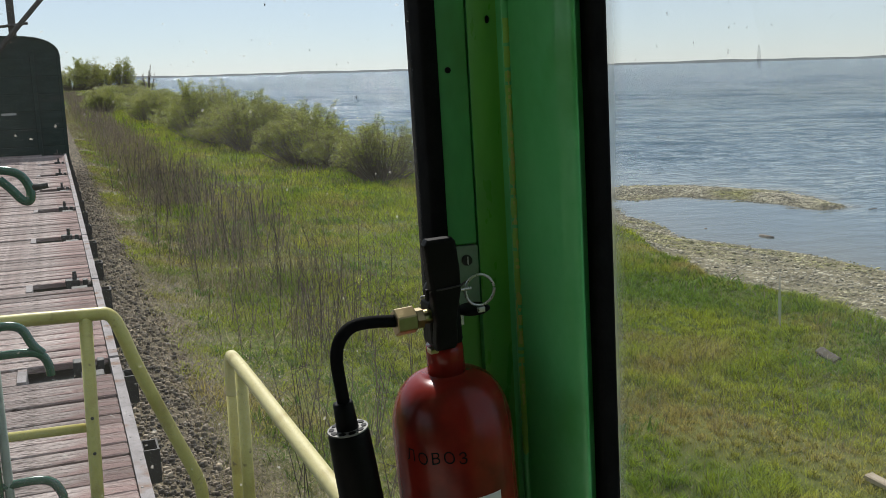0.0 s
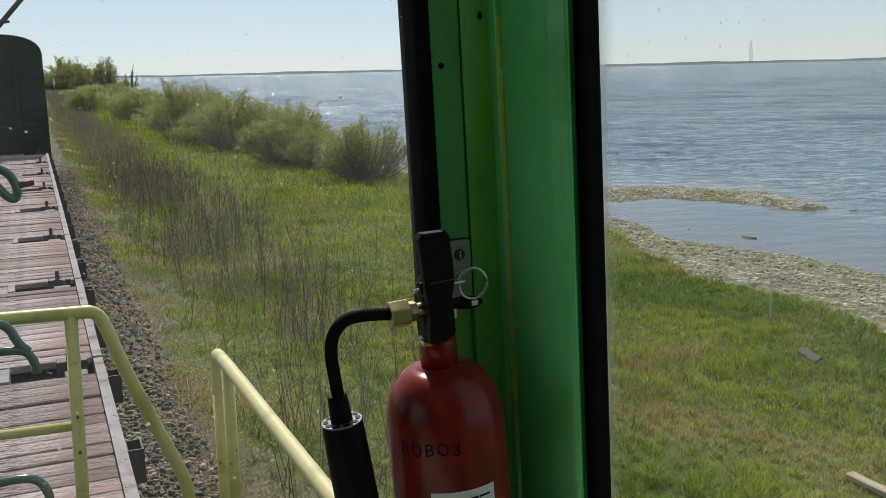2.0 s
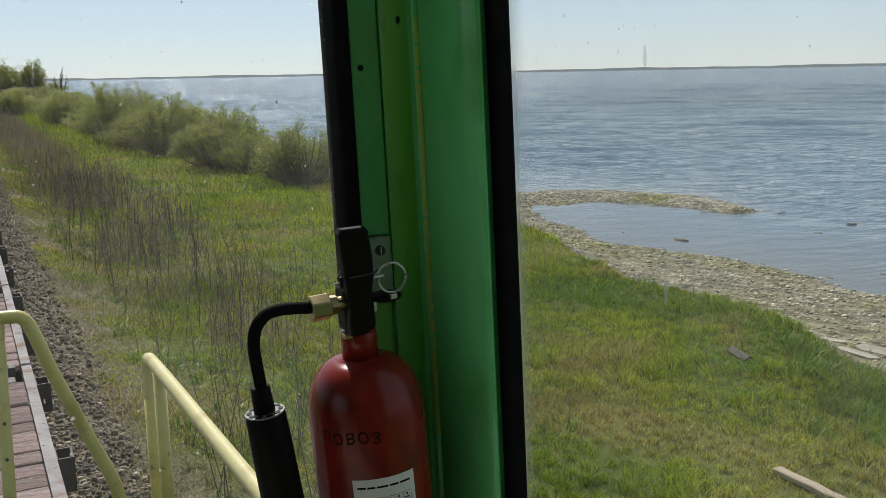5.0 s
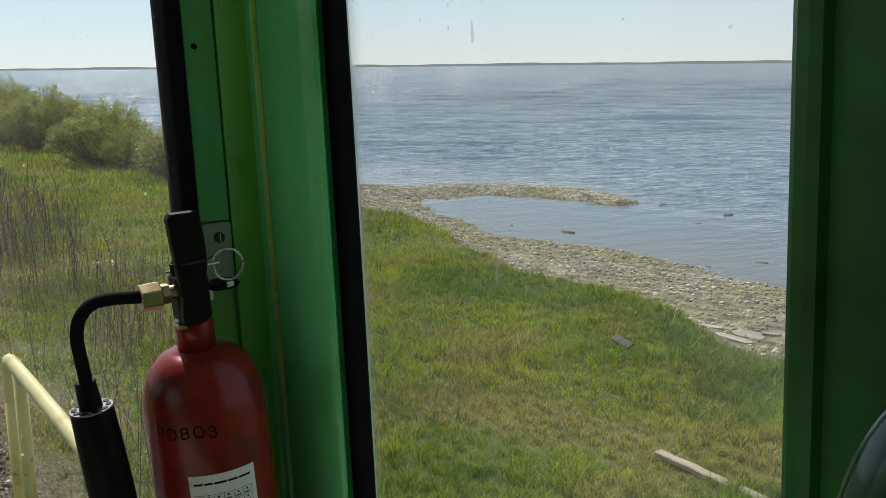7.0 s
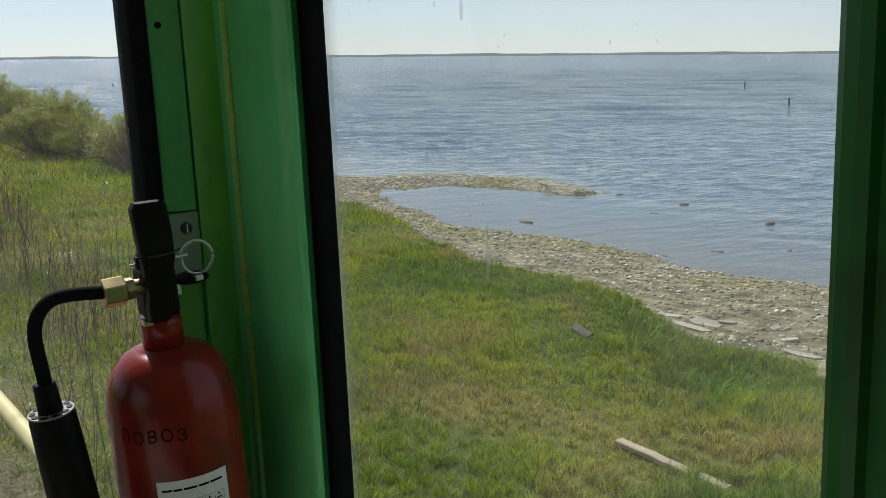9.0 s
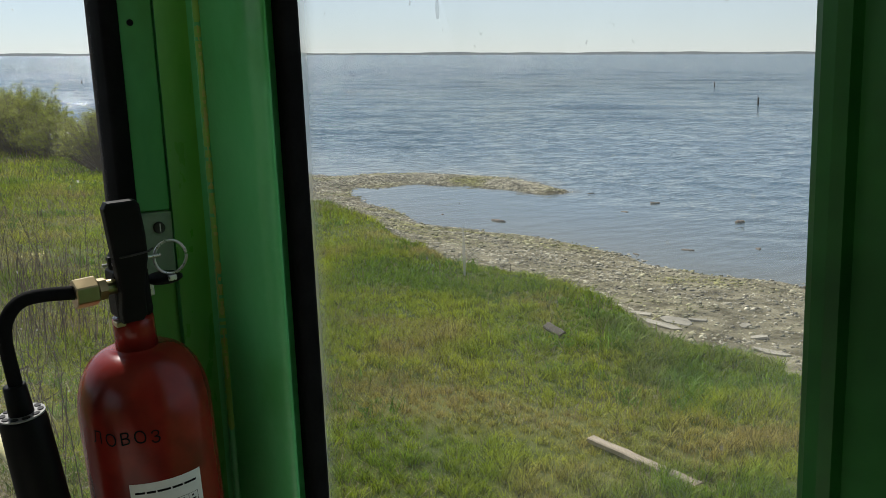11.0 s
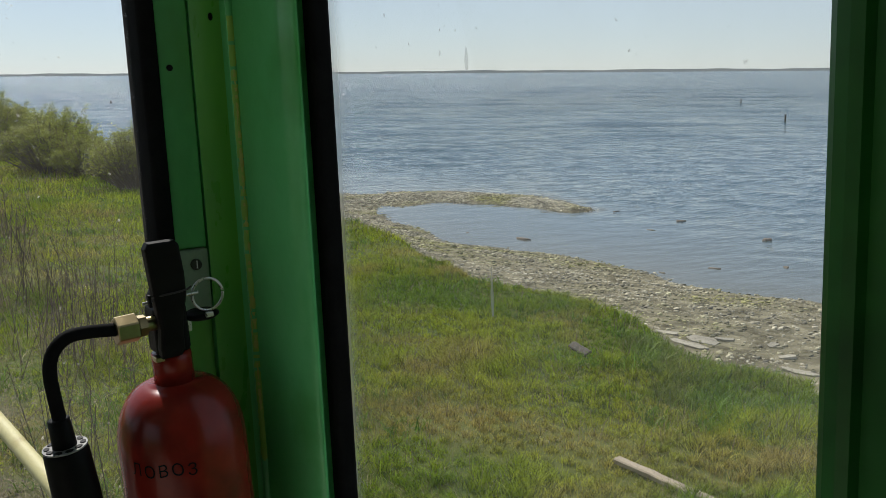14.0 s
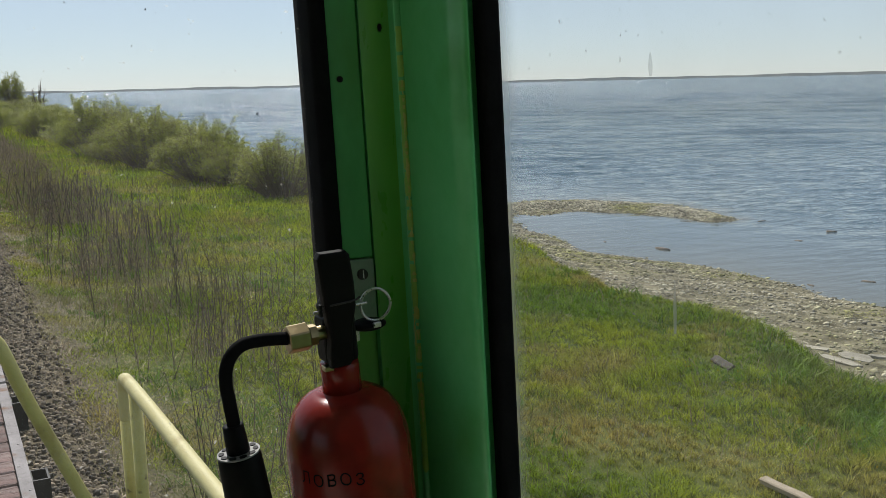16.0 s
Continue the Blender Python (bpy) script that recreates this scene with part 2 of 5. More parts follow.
def water_material():
    m = bpy.data.materials.new("lake_water")
    m.use_nodes = True
    nt = m.node_tree
    bs = nt.nodes["Principled BSDF"]
    sh = nt.nodes.new("ShaderNodeAttribute")
    sh.attribute_name = "shallow"
    bed = nt.nodes.new("ShaderNodeMix")
    bed.data_type = "RGBA"
    bed.inputs[6].default_value, bed.inputs[7].default_value = (0.035, 0.082, 0.12, 1), (0.11, 0.115, 0.1, 1)
    nt.links.new(sh.outputs["Fac"], bed.inputs[0])
    nt.links.new(bed.outputs[2], bs.inputs["Base Color"])
    chop = nt.nodes.new("ShaderNodeAttribute")               # unresolved chop out on the open lake
    chop.attribute_name = "chop"
    nt.links.new(chop.outputs["Fac"], bs.inputs["Roughness"])
    bs.inputs["IOR"].default_value = 1.33
    co = nt.nodes.new("ShaderNodeTexCoord")
    heights = []
    for s, d, stretch, amt in ((1.0, 4.0, (0.5, 1.0, 1), 1.0), (3.2, 3.0, (0.35, 1.0, 1), 0.4), (0.02, 2.0, (0.4, 1, 1), 0.0), (0.17, 3.0, (0.16, 1, 1), 2.5)):
        mp = nt.nodes.new("ShaderNodeMapping")
        mp.inputs["Rotation"].default_value = (0, 0, radians(48))
        mp.inputs["Scale"].default_value = stretch
        nt.links.new(co.outputs["Object"], mp.inputs["Vector"])
        n = nt.nodes.new("ShaderNodeTexNoise")
        n.inputs["Scale"].default_value, n.inputs["Detail"].default_value = s, d
        nt.links.new(mp.outputs[0], n.inputs["Vector"])
        heights.append((n, amt))
    add = nt.nodes.new("ShaderNodeMath")
    add.operation = "MULTIPLY_ADD"
    nt.links.new(heights[1][0].outputs["Fac"], add.inputs[0])
    add.inputs[1].default_value = 0.6
    nt.links.new(heights[0][0].outputs["Fac"], add.inputs[2])
    swell = nt.nodes.new("ShaderNodeMath")
    swell.operation = "MULTIPLY_ADD"
    nt.links.new(heights[3][0].outputs["Fac"], swell.inputs[0])
    swell.inputs[1].default_value = 1.5
    nt.links.new(add.outputs[0], swell.inputs[2])
    add = swell
    # sheltered water near the spit lies calm
    at = nt.nodes.new("ShaderNodeAttribute")
    at.attribute_name = "waves"
    gust = nt.nodes.new("ShaderNodeMapRange")
    gust.inputs["From Min"].default_value, gust.inputs["From Max"].default_value = 0.35, 0.65
    gust.inputs["To Min"].default_value, gust.inputs["To Max"].default_value = 0.55, 1.0
    nt.links.new(heights[2][0].outputs["Fac"], gust.inputs["Value"])
    st = nt.nodes.new("ShaderNodeMath")
    st.operation = "MULTIPLY"
    nt.links.new(at.outputs["Fac"], st.inputs[0])
    nt.links.new(gust.outputs[0], st.inputs[1])
    bn = nt.nodes.new("ShaderNodeBump")
    bn.inputs["Distance"].default_value = 1.5
    nt.links.new(st.outputs[0], bn.inputs["Strength"])
    nt.links.new(add.outputs[0], bn.inputs["Height"])
    nt.links.new(bn.outputs[0], bs.inputs["Normal"])
    return m


def pane_material(name, dust, tint, ior=1.2, edge=0.0):
    """Clear glass with a film of dust in blotches."""
    m = bpy.data.materials.new(name)
    m.use_nodes = True
    nt = m.node_tree
    nt.nodes.remove(nt.nodes["Principled BSDF"])
    clear = nt.nodes.new("ShaderNodeBsdfTransparent")
    clear.inputs[0].default_value = (*tint, 1)
    gloss = nt.nodes.new("ShaderNodeBsdfGlossy")
    gloss.inputs["Roughness"].default_value = 0.03
    film = nt.nodes.new("ShaderNodeBsdfTranslucent")
    film.inputs[0].default_value = (0.7, 0.68, 0.62, 1)
    fr = nt.nodes.new("ShaderNodeFresnel")
    fr.inputs[0].default_value = ior
    co = nt.nodes.new("ShaderNodeTexCoord")
    n = nt.nodes.new("ShaderNodeTexNoise")
    n.inputs["Scale"].default_value, n.inputs["Detail"].default_value = 5.0, 6.0
    nt.links.new(co.outputs["Object"], n.inputs["Vector"])
    sp = nt.nodes.new("ShaderNodeTexNoise")
    sp.inputs["Scale"].default_value, sp.inputs["Detail"].default_value = 120.0, 1.0
    nt.links.new(co.outputs["Object"], sp.inputs["Vector"])
    r1 = nt.nodes.new("ShaderNodeMapRange")
    r1.inputs["From Min"].default_value, r1.inputs["From Max"].default_value = 0.35, 0.75
    r1.inputs["To Min"].default_value, r1.inputs["To Max"].default_value = dust * 0.4, dust * 1.6
    nt.links.new(n.outputs["Fac"], r1.inputs["Value"])
    r2 = nt.nodes.new("ShaderNodeMapRange")
    r2.inputs["From Min"].default_value, r2.inputs["From Max"].default_value = 0.74, 0.8
    r2.inputs["To Max"].default_value = 0.25
    nt.links.new(sp.outputs["Fac"], r2.inputs["Value"])
    ad = nt.nodes.new("ShaderNodeMath")
    nt.links.new(r1.outputs[0], ad.inputs[0])
    nt.links.new(r2.outputs[0], ad.inputs[1])
    if edge:                                             # grime left along the seal
        sep, off, ab = nt.nodes.new("ShaderNodeSeparateXYZ"), nt.nodes.new("ShaderNodeMath"), nt.nodes.new("ShaderNodeMath")
        nt.links.new(co.outputs["Generated"], sep.inputs[0])
        off.operation, off.inputs[1].default_value = "SUBTRACT", 0.5
        nt.links.new(sep.outputs["Y"], off.inputs[0])
        ab.operation = "ABSOLUTE"
        nt.links.new(off.outputs[0], ab.inputs[0])
        r3 = nt.nodes.new("ShaderNodeMapRange")
        r3.interpolation_type = "SMOOTHSTEP"
        r3.inputs["From Min"].default_value, r3.inputs["From Max"].default_value, r3.inputs["To Max"].default_value = 0.42, 0.5, edge
        nt.links.new(ab.outputs[0], r3.inputs["Value"])
        more = nt.nodes.new("ShaderNodeMath")
        nt.links.new(ad.outputs[0], more.inputs[0])
        nt.links.new(r3.outputs[0], more.inputs[1])
        ad = more
    m1, m2 = nt.nodes.new("ShaderNodeMixShader"), nt.nodes.new("ShaderNodeMixShader")
    nt.links.new(ad.outputs[0], m1.inputs[0])
    nt.links.new(clear.outputs[0], m1.inputs[1])
    nt.links.new(film.outputs[0], m1.inputs[2])
    nt.links.new(fr.outputs[0], m2.inputs[0])
    nt.links.new(m1.outputs[0], m2.inputs[1])
    nt.links.new(gloss.outputs[0], m2.inputs[2])
    nt.links.new(m2.outputs[0], nt.nodes["Material Output"].inputs["Surface"])
    return m


M_GROUND, M_WATER = ground_material(), water_material()
M_PANE_END, M_PANE_SIDE = pane_material("end_glass", 0.022, (0.97, 0.98, 0.98), 1.22), pane_material("side_glass", 0.085, (0.97, 0.97, 0.95), 1.15, 0.6)


# ---- mesh helpers ----
def part(name, bm, mat, parent=None, label="", smooth=False):
    me = bpy.data.meshes.new(name)
    bm.to_mesh(me)
    bm.free()
    me.materials.append(mat)
    if smooth:
        for p in me.polygons:
            p.use_smooth = True
    ob = new(name, me)
    ob.parent = parent
    if label:
        tagged(ob, label)
    return ob


def structure(name, bm, mat, label, category, smooth=False):
    return tagged(part(name, bm, mat, None, "", smooth), label, category, kind="structure")


def thing(name, label, category, at=(0, 0, 0), group=""):
    ob = new(name)
    ob.location = at
    return tagged(ob, label, category, group)


def box(bm, x0, x1, y0, y1, z0, z1, bevel=0.0, segs=2):
    vs = bmesh.ops.create_cube(bm, size=1)["verts"]
    for v in vs:
        v.co = Vector(((x0, x1)[v.co.x > 0], (y0, y1)[v.co.y > 0], (z0, z1)[v.co.z > 0]))
    if bevel:
        es = list({e for v in vs for e in v.link_edges})
        bmesh.ops.bevel(bm, geom=es, offset=bevel, segments=segs, affect="EDGES", profile=0.5)
    return bm


def prism(bm, outline, z0, z1):
    """A column over a plan outline."""
    lo = [bm.verts.new((x, y, z0)) for x, y in outline]
    hi = [bm.verts.new((x, y, z1)) for x, y in outline]
    n = len(lo)
    for i in range(n):
        bm.faces.new((lo[i], lo[(i + 1) % n], hi[(i + 1) % n], hi[i]))
    bm.faces.new(hi)
    bm.faces.new(lo[::-1])
    bmesh.ops.recalc_face_normals(bm, faces=bm.faces)
    return bm


def lathe(bm, profile, segs=40, centre=(0, 0)):
    """Rings of radius and height about a vertical axis."""
    rings = [[bm.verts.new((centre[0] + r * math.cos(2 * math.pi * k / segs), centre[1] + r * math.sin(2 * math.pi * k / segs), z))
              for k in range(segs)] for r, z in profile]
    for a, b in zip(rings, rings[1:]):
        for k in range(segs):
            bm.faces.new((a[k], a[(k + 1) % segs], b[(k + 1) % segs], b[k]))
    bm.faces.new(rings[0][::-1])
    bm.faces.new(rings[-1])
    bmesh.ops.recalc_face_normals(bm, faces=bm.faces)
    return bm


def tube(bm, points, radii, segs=12, rounded=3):
    """A pipe along points, its bends softened."""
    pts = [Vector(p) for p in points]
    rad = list(radii) if isinstance(radii, (list, tuple)) else [radii] * len(pts)
    for _ in range(rounded):
        np_, nr = [pts[0]], [rad[0]]
        for i in range(len(pts) - 1):
            a, b = pts[i], pts[i + 1]
            np_ += [a.lerp(b, 0.25), a.lerp(b, 0.75)]
            nr += [rad[i] * 0.75 + rad[i + 1] * 0.25, rad[i] * 0.25 + rad[i + 1] * 0.75]
        pts, rad = np_ + [pts[-1]], nr + [rad[-1]]
    side = None
    rings = []
    for i, p in enumerate(pts):
        d = (pts[min(i + 1, len(pts) - 1)] - pts[max(i - 1, 0)]).normalized()
        if side is None:
            side = d.orthogonal().normalized()
        side = (side - d * side.dot(d)).normalized()
        up = d.cross(side)
        rings.append([bm.verts.new(p + (side * math.cos(2 * math.pi * k / segs) + up * math.sin(2 * math.pi * k / segs)) * rad[i]) for k in range(segs)])
    for a, b in zip(rings, rings[1:]):
        for k in range(segs):
            bm.faces.new((a[k], a[(k + 1) % segs], b[(k + 1) % segs], b[k]))
    bm.faces.new(rings[0][::-1])
    bm.faces.new(rings[-1])
    bmesh.ops.recalc_face_normals(bm, faces=bm.faces)
    return bm


def lean(bm, lx=-0.029, ly=0.017, z0=3.4):
    """The cab leans a little inwards."""
    for v in bm.verts:
        v.co.x += lx * (v.co.z - z0)
        v.co.y += ly * (v.co.z - z0)
    return bm


def fast_mesh(name, verts, faces, mat, parent=None):
    """A mesh out of arrays: verts (n, 3) and faces (m, 3) or (m, 4)."""
    me = bpy.data.meshes.new(name)
    k = faces.shape[1]
    me.vertices.add(len(verts))
    me.vertices.foreach_set("co", np.ascontiguousarray(verts, dtype=np.float32).ravel())
    me.loops.add(faces.size)
    me.loops.foreach_set("vertex_index", np.ascontiguousarray(faces, dtype=np.int32).ravel())
    me.polygons.add(len(faces))
    me.polygons.foreach_set("loop_start", np.arange(0, faces.size, k, dtype=np.int32))
    me.polygons.foreach_set("loop_total", np.full(len(faces), k, dtype=np.int32))
    me.update(calc_edges=True)
    me.validate()
    me.materials.append(mat)
    ob = new(name, me)
    ob.parent = parent
    return ob


# ---- the land ----
SEA = -2.0
BANK_Y = [-200, -20, 0, 7.9, 8.9, 10.05, 11.3, 13.1, 14, 15.7, 16.9, 18.3, 20.6, 23, 24.8, 26.4, 30, 42, 60, 100, 180, 270, 330, 420, 900, 4800]
BANK_X = [9, 10.6, 11.2, 11.6, 11.4, 11.75, 12.3, 12.7, 12.7, 12.35, 12.55, 12.95, 13.6, 14.2, 14.5, 14.3, 14.0, 14.2, 14.2, 16, 22, 30, 26, 5, -60, -300]
WATER_Y = [-200, -20, 0, 8, 12.8, 13.3, 14.5, 16.4, 18, 19.6, 21.7, 23, 24.5, 25.7, 29.1, 31.7, 34, 38, 41, 50, 60, 100, 180, 270, 330, 420, 900, 4800]
WATER_X = [18, 19, 20.5, 20.8, 20, 19.6, 19, 19.1, 19.5, 19.35, 18.8, 18.6, 17.7, 18.2, 18.9, 19.6, 21.2, 21.6, 20, 18.5, 16.5, 18, 24.5, 32.5, 28, 7, -58, -297]
SPIT = ((19.9, 35.6), (22.0, 34.9), (24.6, 34.1), (26.0, 31.9), (26.4, 29.6), (26.2, 27.4))
SPIT_W = (2.2, 2.1, 1.9, 1.6, 1.2, 0.7)


def seg_dist(x, y, a, b):
    ax, ay = a
    dx, dy = b[0] - ax, b[1] - ay
    k = np.clip(((x - ax) * dx + (y - ay) * dy) / (dx * dx + dy * dy), 0, 1)
    return np.hypot(x - ax - k * dx, y - ay - k * dy), k


def wobble(x, y, s):
    return (np.sin(x * 1.3 * s + 1.7 * np.sin(y * 0.9 * s)) + np.sin(y * 1.7 * s + 1.3 * np.sin(x * 1.1 * s + 2)) + 0.6 * np.sin((x + y) * 2.9 * s + 0.5)) / 2.6


def ground_height(x, y):
    x, y = np.asarray(x, float), np.asarray(y, float)
    xb = np.interp(y, BANK_Y, BANK_X) + 0.13 * wobble(x * 0 + 3, y, 1.1)
    xw = np.interp(y, WATER_Y, WATER_X) + 0.25 * wobble(x * 0 + 9, y, 1.1)
    shoulder = np.interp(x, [-4000, -40, -9, -3.6, 1.2, 2.2, 4, 7], [-1, -1.0, -0.9, -0.28, -0.28, -0.5, -0.62, -0.78])
    k = np.clip((x - 7) / np.maximum(xb - 7, 0.5), 0, 1)
    z = np.where(x > 7, -0.78 - 0.22 * k, shoulder)
    z = z + 0.06 * wobble(x, y, 0.9) * np.clip((x - 1.6) / 2, 0, 1)
    far = np.clip((y - 80) / 160, 0, 1)
    z = z + 1.1 * far * np.clip((xb - x) / 10, 0, 1) * (x > 2)
    drop = np.interp(x - xb, [0, 0.5, 1.0], [0, 0.28, 0.42])
    s = np.clip((x - xb - 1.0) / np.maximum(xw - xb - 1.0, 0.4), 0, None)
    shore = np.where(s <= 1, -1.42 + (SEA + 1.42) * s, SEA - 0.07 * np.clip(x - xw, 0, 18))
    z = np.where(x > xb, np.where(x < xb + 1.0, z - drop, np.minimum(z, shore)), z)
    for a, b, wa, wb in zip(SPIT, SPIT[1:], SPIT_W, SPIT_W[1:]):
        d, k = seg_dist(x, y, a, b)
        w = (wa + (wb - wa) * k) * (1 + 0.22 * wobble(x, y, 1.4))
        z = np.maximum(z, np.where(d < w * 1.8, SEA + 0.13 * (1 - d / w), -99))
    return z


def graded(knots):
    """Grid lines with a step that changes from knot to knot."""
    out = [knots[0][0]]
    for (a, s), (b, _) in zip(knots, knots[1:]):
        n = max(1, round((b - a) / s))
        out += [a + (b - a) * (i + 1) / n for i in range(n)]
    return np.array(out)


def sheet(name, gx, gy, height, mat):
    X, Y = np.meshgrid(gx, gy)
    Z = height(X, Y)
    v = np.stack([X.ravel(), Y.ravel(), Z.ravel()], 1)
    nx, ny = len(gx), len(gy)
    i = (np.arange(ny - 1)[:, None] * nx + np.arange(nx - 1)[None]).ravel()
    ob = fast_mesh(name, v, np.stack([i, i + 1, i + nx + 1, i + nx], 1), mat)
    ob.data.polygons.foreach_set("use_smooth", np.ones(len(ob.data.polygons), bool))
    return ob, X.ravel(), Y.ravel(), Z.ravel()


ground, gx_, gy_, gz_ = sheet("ground", graded([(-4000, 800), (-800, 120), (-80, 8), (-8, 0.5), (1, 0.25), (30, 3), (60, 60), (400, 900), (4000, 900)]),
                              graded([(-4000, 800), (-800, 120), (-80, 6), (-4, 0.3), (46, 1.2), (110, 4), (440, 40), (1000, 500), (4800, 500)]), ground_height, M_GROUND)
tagged(ground, "grassy lakeside bank falling to a stony shore", "ground", kind="structure")
xb_ = np.interp(gy_, BANK_Y, BANK_X)
spit_d = np.min([seg_dist(gx_, gy_, a, b)[0] for a, b in zip(SPIT, SPIT[1:])], axis=0)
for key, val in (("beach", np.maximum(np.clip((gx_ - xb_ - 0.25) / 0.5, 0, 1), spit_d < 2.5)),
                 ("ballast", np.clip((2.3 + 0.5 * wobble(gx_, gy_, 1.1) - gx_) / 0.9, 0, 1) * np.clip((gx_ + 4.2) / 0.5, 0, 1))):
    ground.data.attributes.new(key, "FLOAT", "POINT").data.foreach_set("value", val.astype(np.float32))

WAVE_RNG = np.random.default_rng(17)
WAVES = [(lam, radians(47) + WAVE_RNG.normal(0, 0.42), WAVE_RNG.uniform(0, 6.28)) for lam in np.geomspace(0.65, 24, 34)]


def lake_calm(x, y):
    """0 in the sheltered pool behind the spit, 1 on the open lake."""
    pool = np.clip((np.hypot((x - 21.0) / 4.6, (y - 27) / 6.5) - 0.6) / 1.2, 0, 1)
    return pool * np.clip((x - np.interp(y, WATER_Y, WATER_X)) / 12, 0.1, 1)


def ripples(x, y):
    """Wind waves; each length fades out where the sheet grows too coarse for it."""
    h = np.zeros_like(x)
    far = np.hypot(x - 14, y)
    step = np.interp(far, [0, 60, 75, 140, 280, 420, 700], [0.24, 0.24, 0.6, 1.5, 3.5, 6, 40])
    for lam, turn, ph in WAVES:
        k = 2 * np.pi / lam
        amp = 0.0044 * lam ** 0.9 if lam < 3.5 else 0.0044 * 3.5 ** 0.9 * (lam / 3.5) ** 0.6 * np.clip((far - 30) / 90, 0.1, 1)
        h += amp * np.clip(lam / (2.4 * step) - 1, 0, 1) * np.sin(k * (x * math.sin(turn) + y * math.cos(turn)) + ph + 1.2 * np.sin(x * 0.31 + y * 0.17 + ph))
    return SEA + h * (x > 14) * (y > 0) * lake_calm(x, y) * (0.9 + 0.25 * wobble(x, y, 0.16))


water, wx_, wy_, _ = sheet("water", graded([(-4300, 500), (-300, 60), (0, 10), (14, 0.24), (62, 0.6), (110, 1.4), (240, 4), (480, 40), (800, 400), (4800, 400)]),
                           graded([(-4000, 500), (-200, 30), (0, 0.24), (62, 0.6), (110, 1.4), (260, 4), (480, 40), (800, 400), (4800, 400)]), ripples, M_WATER)
tagged(water, "wide rippled blue-grey lake in sunlight", "water", kind="structure")
calm = lake_calm(wx_, wy_)
depth_ = SEA - ground_height(wx_, wy_)
water.data.attributes.new("shallow", "FLOAT", "POINT").data.foreach_set("value", np.exp(-np.clip(depth_, 0, 9) / 0.45).astype(np.float32))
open_ = np.clip((np.hypot(wx_ - 12, wy_) - 30) / 220, 0, 1) ** 0.6
water.data.attributes.new("chop", "FLOAT", "POINT").data.foreach_set("value", (0.04 + 0.1 * open_).astype(np.float32))
water.data.attributes.new("waves", "FLOAT", "POINT").data.foreach_set("value", (0.05 + calm * (0.22 + 0.78 * np.clip((np.hypot(wx_ - 14, wy_) - 40) / 120, 0, 1))).astype(np.float32))

# the far shore: a low wooded strip along the horizon, aerial haze put into its colour
az_f = np.radians(np.linspace(-12, 115, 320))
top = 6 + 1.2 * np.sin(az_f * 31) + 0.9 * np.sin(az_f * 77 + 1) + 0.7 * np.sin(az_f * 190) + 2 * np.clip((az_f - 0.35) * 1.4, -0.5, 0.8)
ringv = []
for rad, zz in ((3750, SEA - 1), (3800, top), (4150, top * 1.05), (4300, SEA - 1)):
    ringv.append(np.stack([np.sin(az_f) * rad, np.cos(az_f) * rad, zz + az_f * 0], 1))
nf = len(az_f)
ii = np.arange(nf - 1)
far_shore = fast_mesh("backdrop", np.concatenate(ringv), np.concatenate([np.stack([r * nf + ii, r * nf + ii + 1, (r + 1) * nf + ii + 1, (r + 1) * nf + ii], 1) for r in range(3)]),
                      material("hazed_far_woods", (0.13, 0.15, 0.16), (0.17, 0.18, 0.18), scale=0.02, rough=1.0, spec=0.0))
tagged(far_shore, "low wooded shore far across the lake", "far shore", kind="structure")

# ---- the cab ----
CAB_Z0, CAB_Z1, SILL, HEAD = 1.75, 4.25, 2.45, 4.0


def wall_with_opening(u0, u1, o0, o1, put):
    """A wall from u0 to u1 with a window opening from o0 to o1; put(bm, u0, u1, z0, z1) adds a block."""
    bm = bmesh.new()
    for a, b, z0, z1 in ((u0, o0, CAB_Z0, CAB_Z1), (o1, u1, CAB_Z0, CAB_Z1), (o0, o1, CAB_Z0, SILL), (o0, o1, HEAD, CAB_Z1)):
        if b - a > 1e-4:
            put(bm, a, b, z0, z1)
    return lean(bm)


# The opening runs on unseen to the left to let more light in.
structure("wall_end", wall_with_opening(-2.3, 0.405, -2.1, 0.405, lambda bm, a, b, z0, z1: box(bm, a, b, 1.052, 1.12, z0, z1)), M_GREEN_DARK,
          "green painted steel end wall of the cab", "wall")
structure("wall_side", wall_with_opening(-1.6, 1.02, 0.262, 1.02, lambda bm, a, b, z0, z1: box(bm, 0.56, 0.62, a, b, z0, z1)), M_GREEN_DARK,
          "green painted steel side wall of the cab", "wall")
# Unseen rear wall, kept closed and dark so little light comes from behind.
structure("wall_back", lean(box(bmesh.new(), -2.3, 0.62, -1.68, -1.6, CAB_Z0, CAB_Z1)), M_GREEN_DARK, "unseen rear wall of the cab, dark to cut light from behind", "wall")
# Unseen wall; its opening is sized for the light on the corner post.
structure("wall_far_side", wall_with_opening(-1.6, 1.052, -0.55, 0.98, lambda bm, a, b, z0, z1: box(bm, -2.38, -2.3, a, b, z0, z1)), M_CREAM,
          "unseen cream opposite wall of the cab, opened to let light in", "wall")
# Unseen roof and floor, added pale to bounce light onto the post.
structure("ceiling", lean(box(bmesh.new(), -2.4, 0.64, -1.7, 1.14, CAB_Z1, CAB_Z1 + 0.06)), M_CREAM, "unseen cab roof, cream to bounce light", "ceiling")
structure("floor", lean(box(bmesh.new(), -2.4, 0.6, -1.7, 1.14, CAB_Z0 - 0.06, CAB_Z0)), material("pale_bounce_floor", (0.52, 0.48, 0.41), (0.62, 0.57, 0.5), scale=6, rough=0.7),
          "unseen cab floor, pale beige to bounce light", "floor")


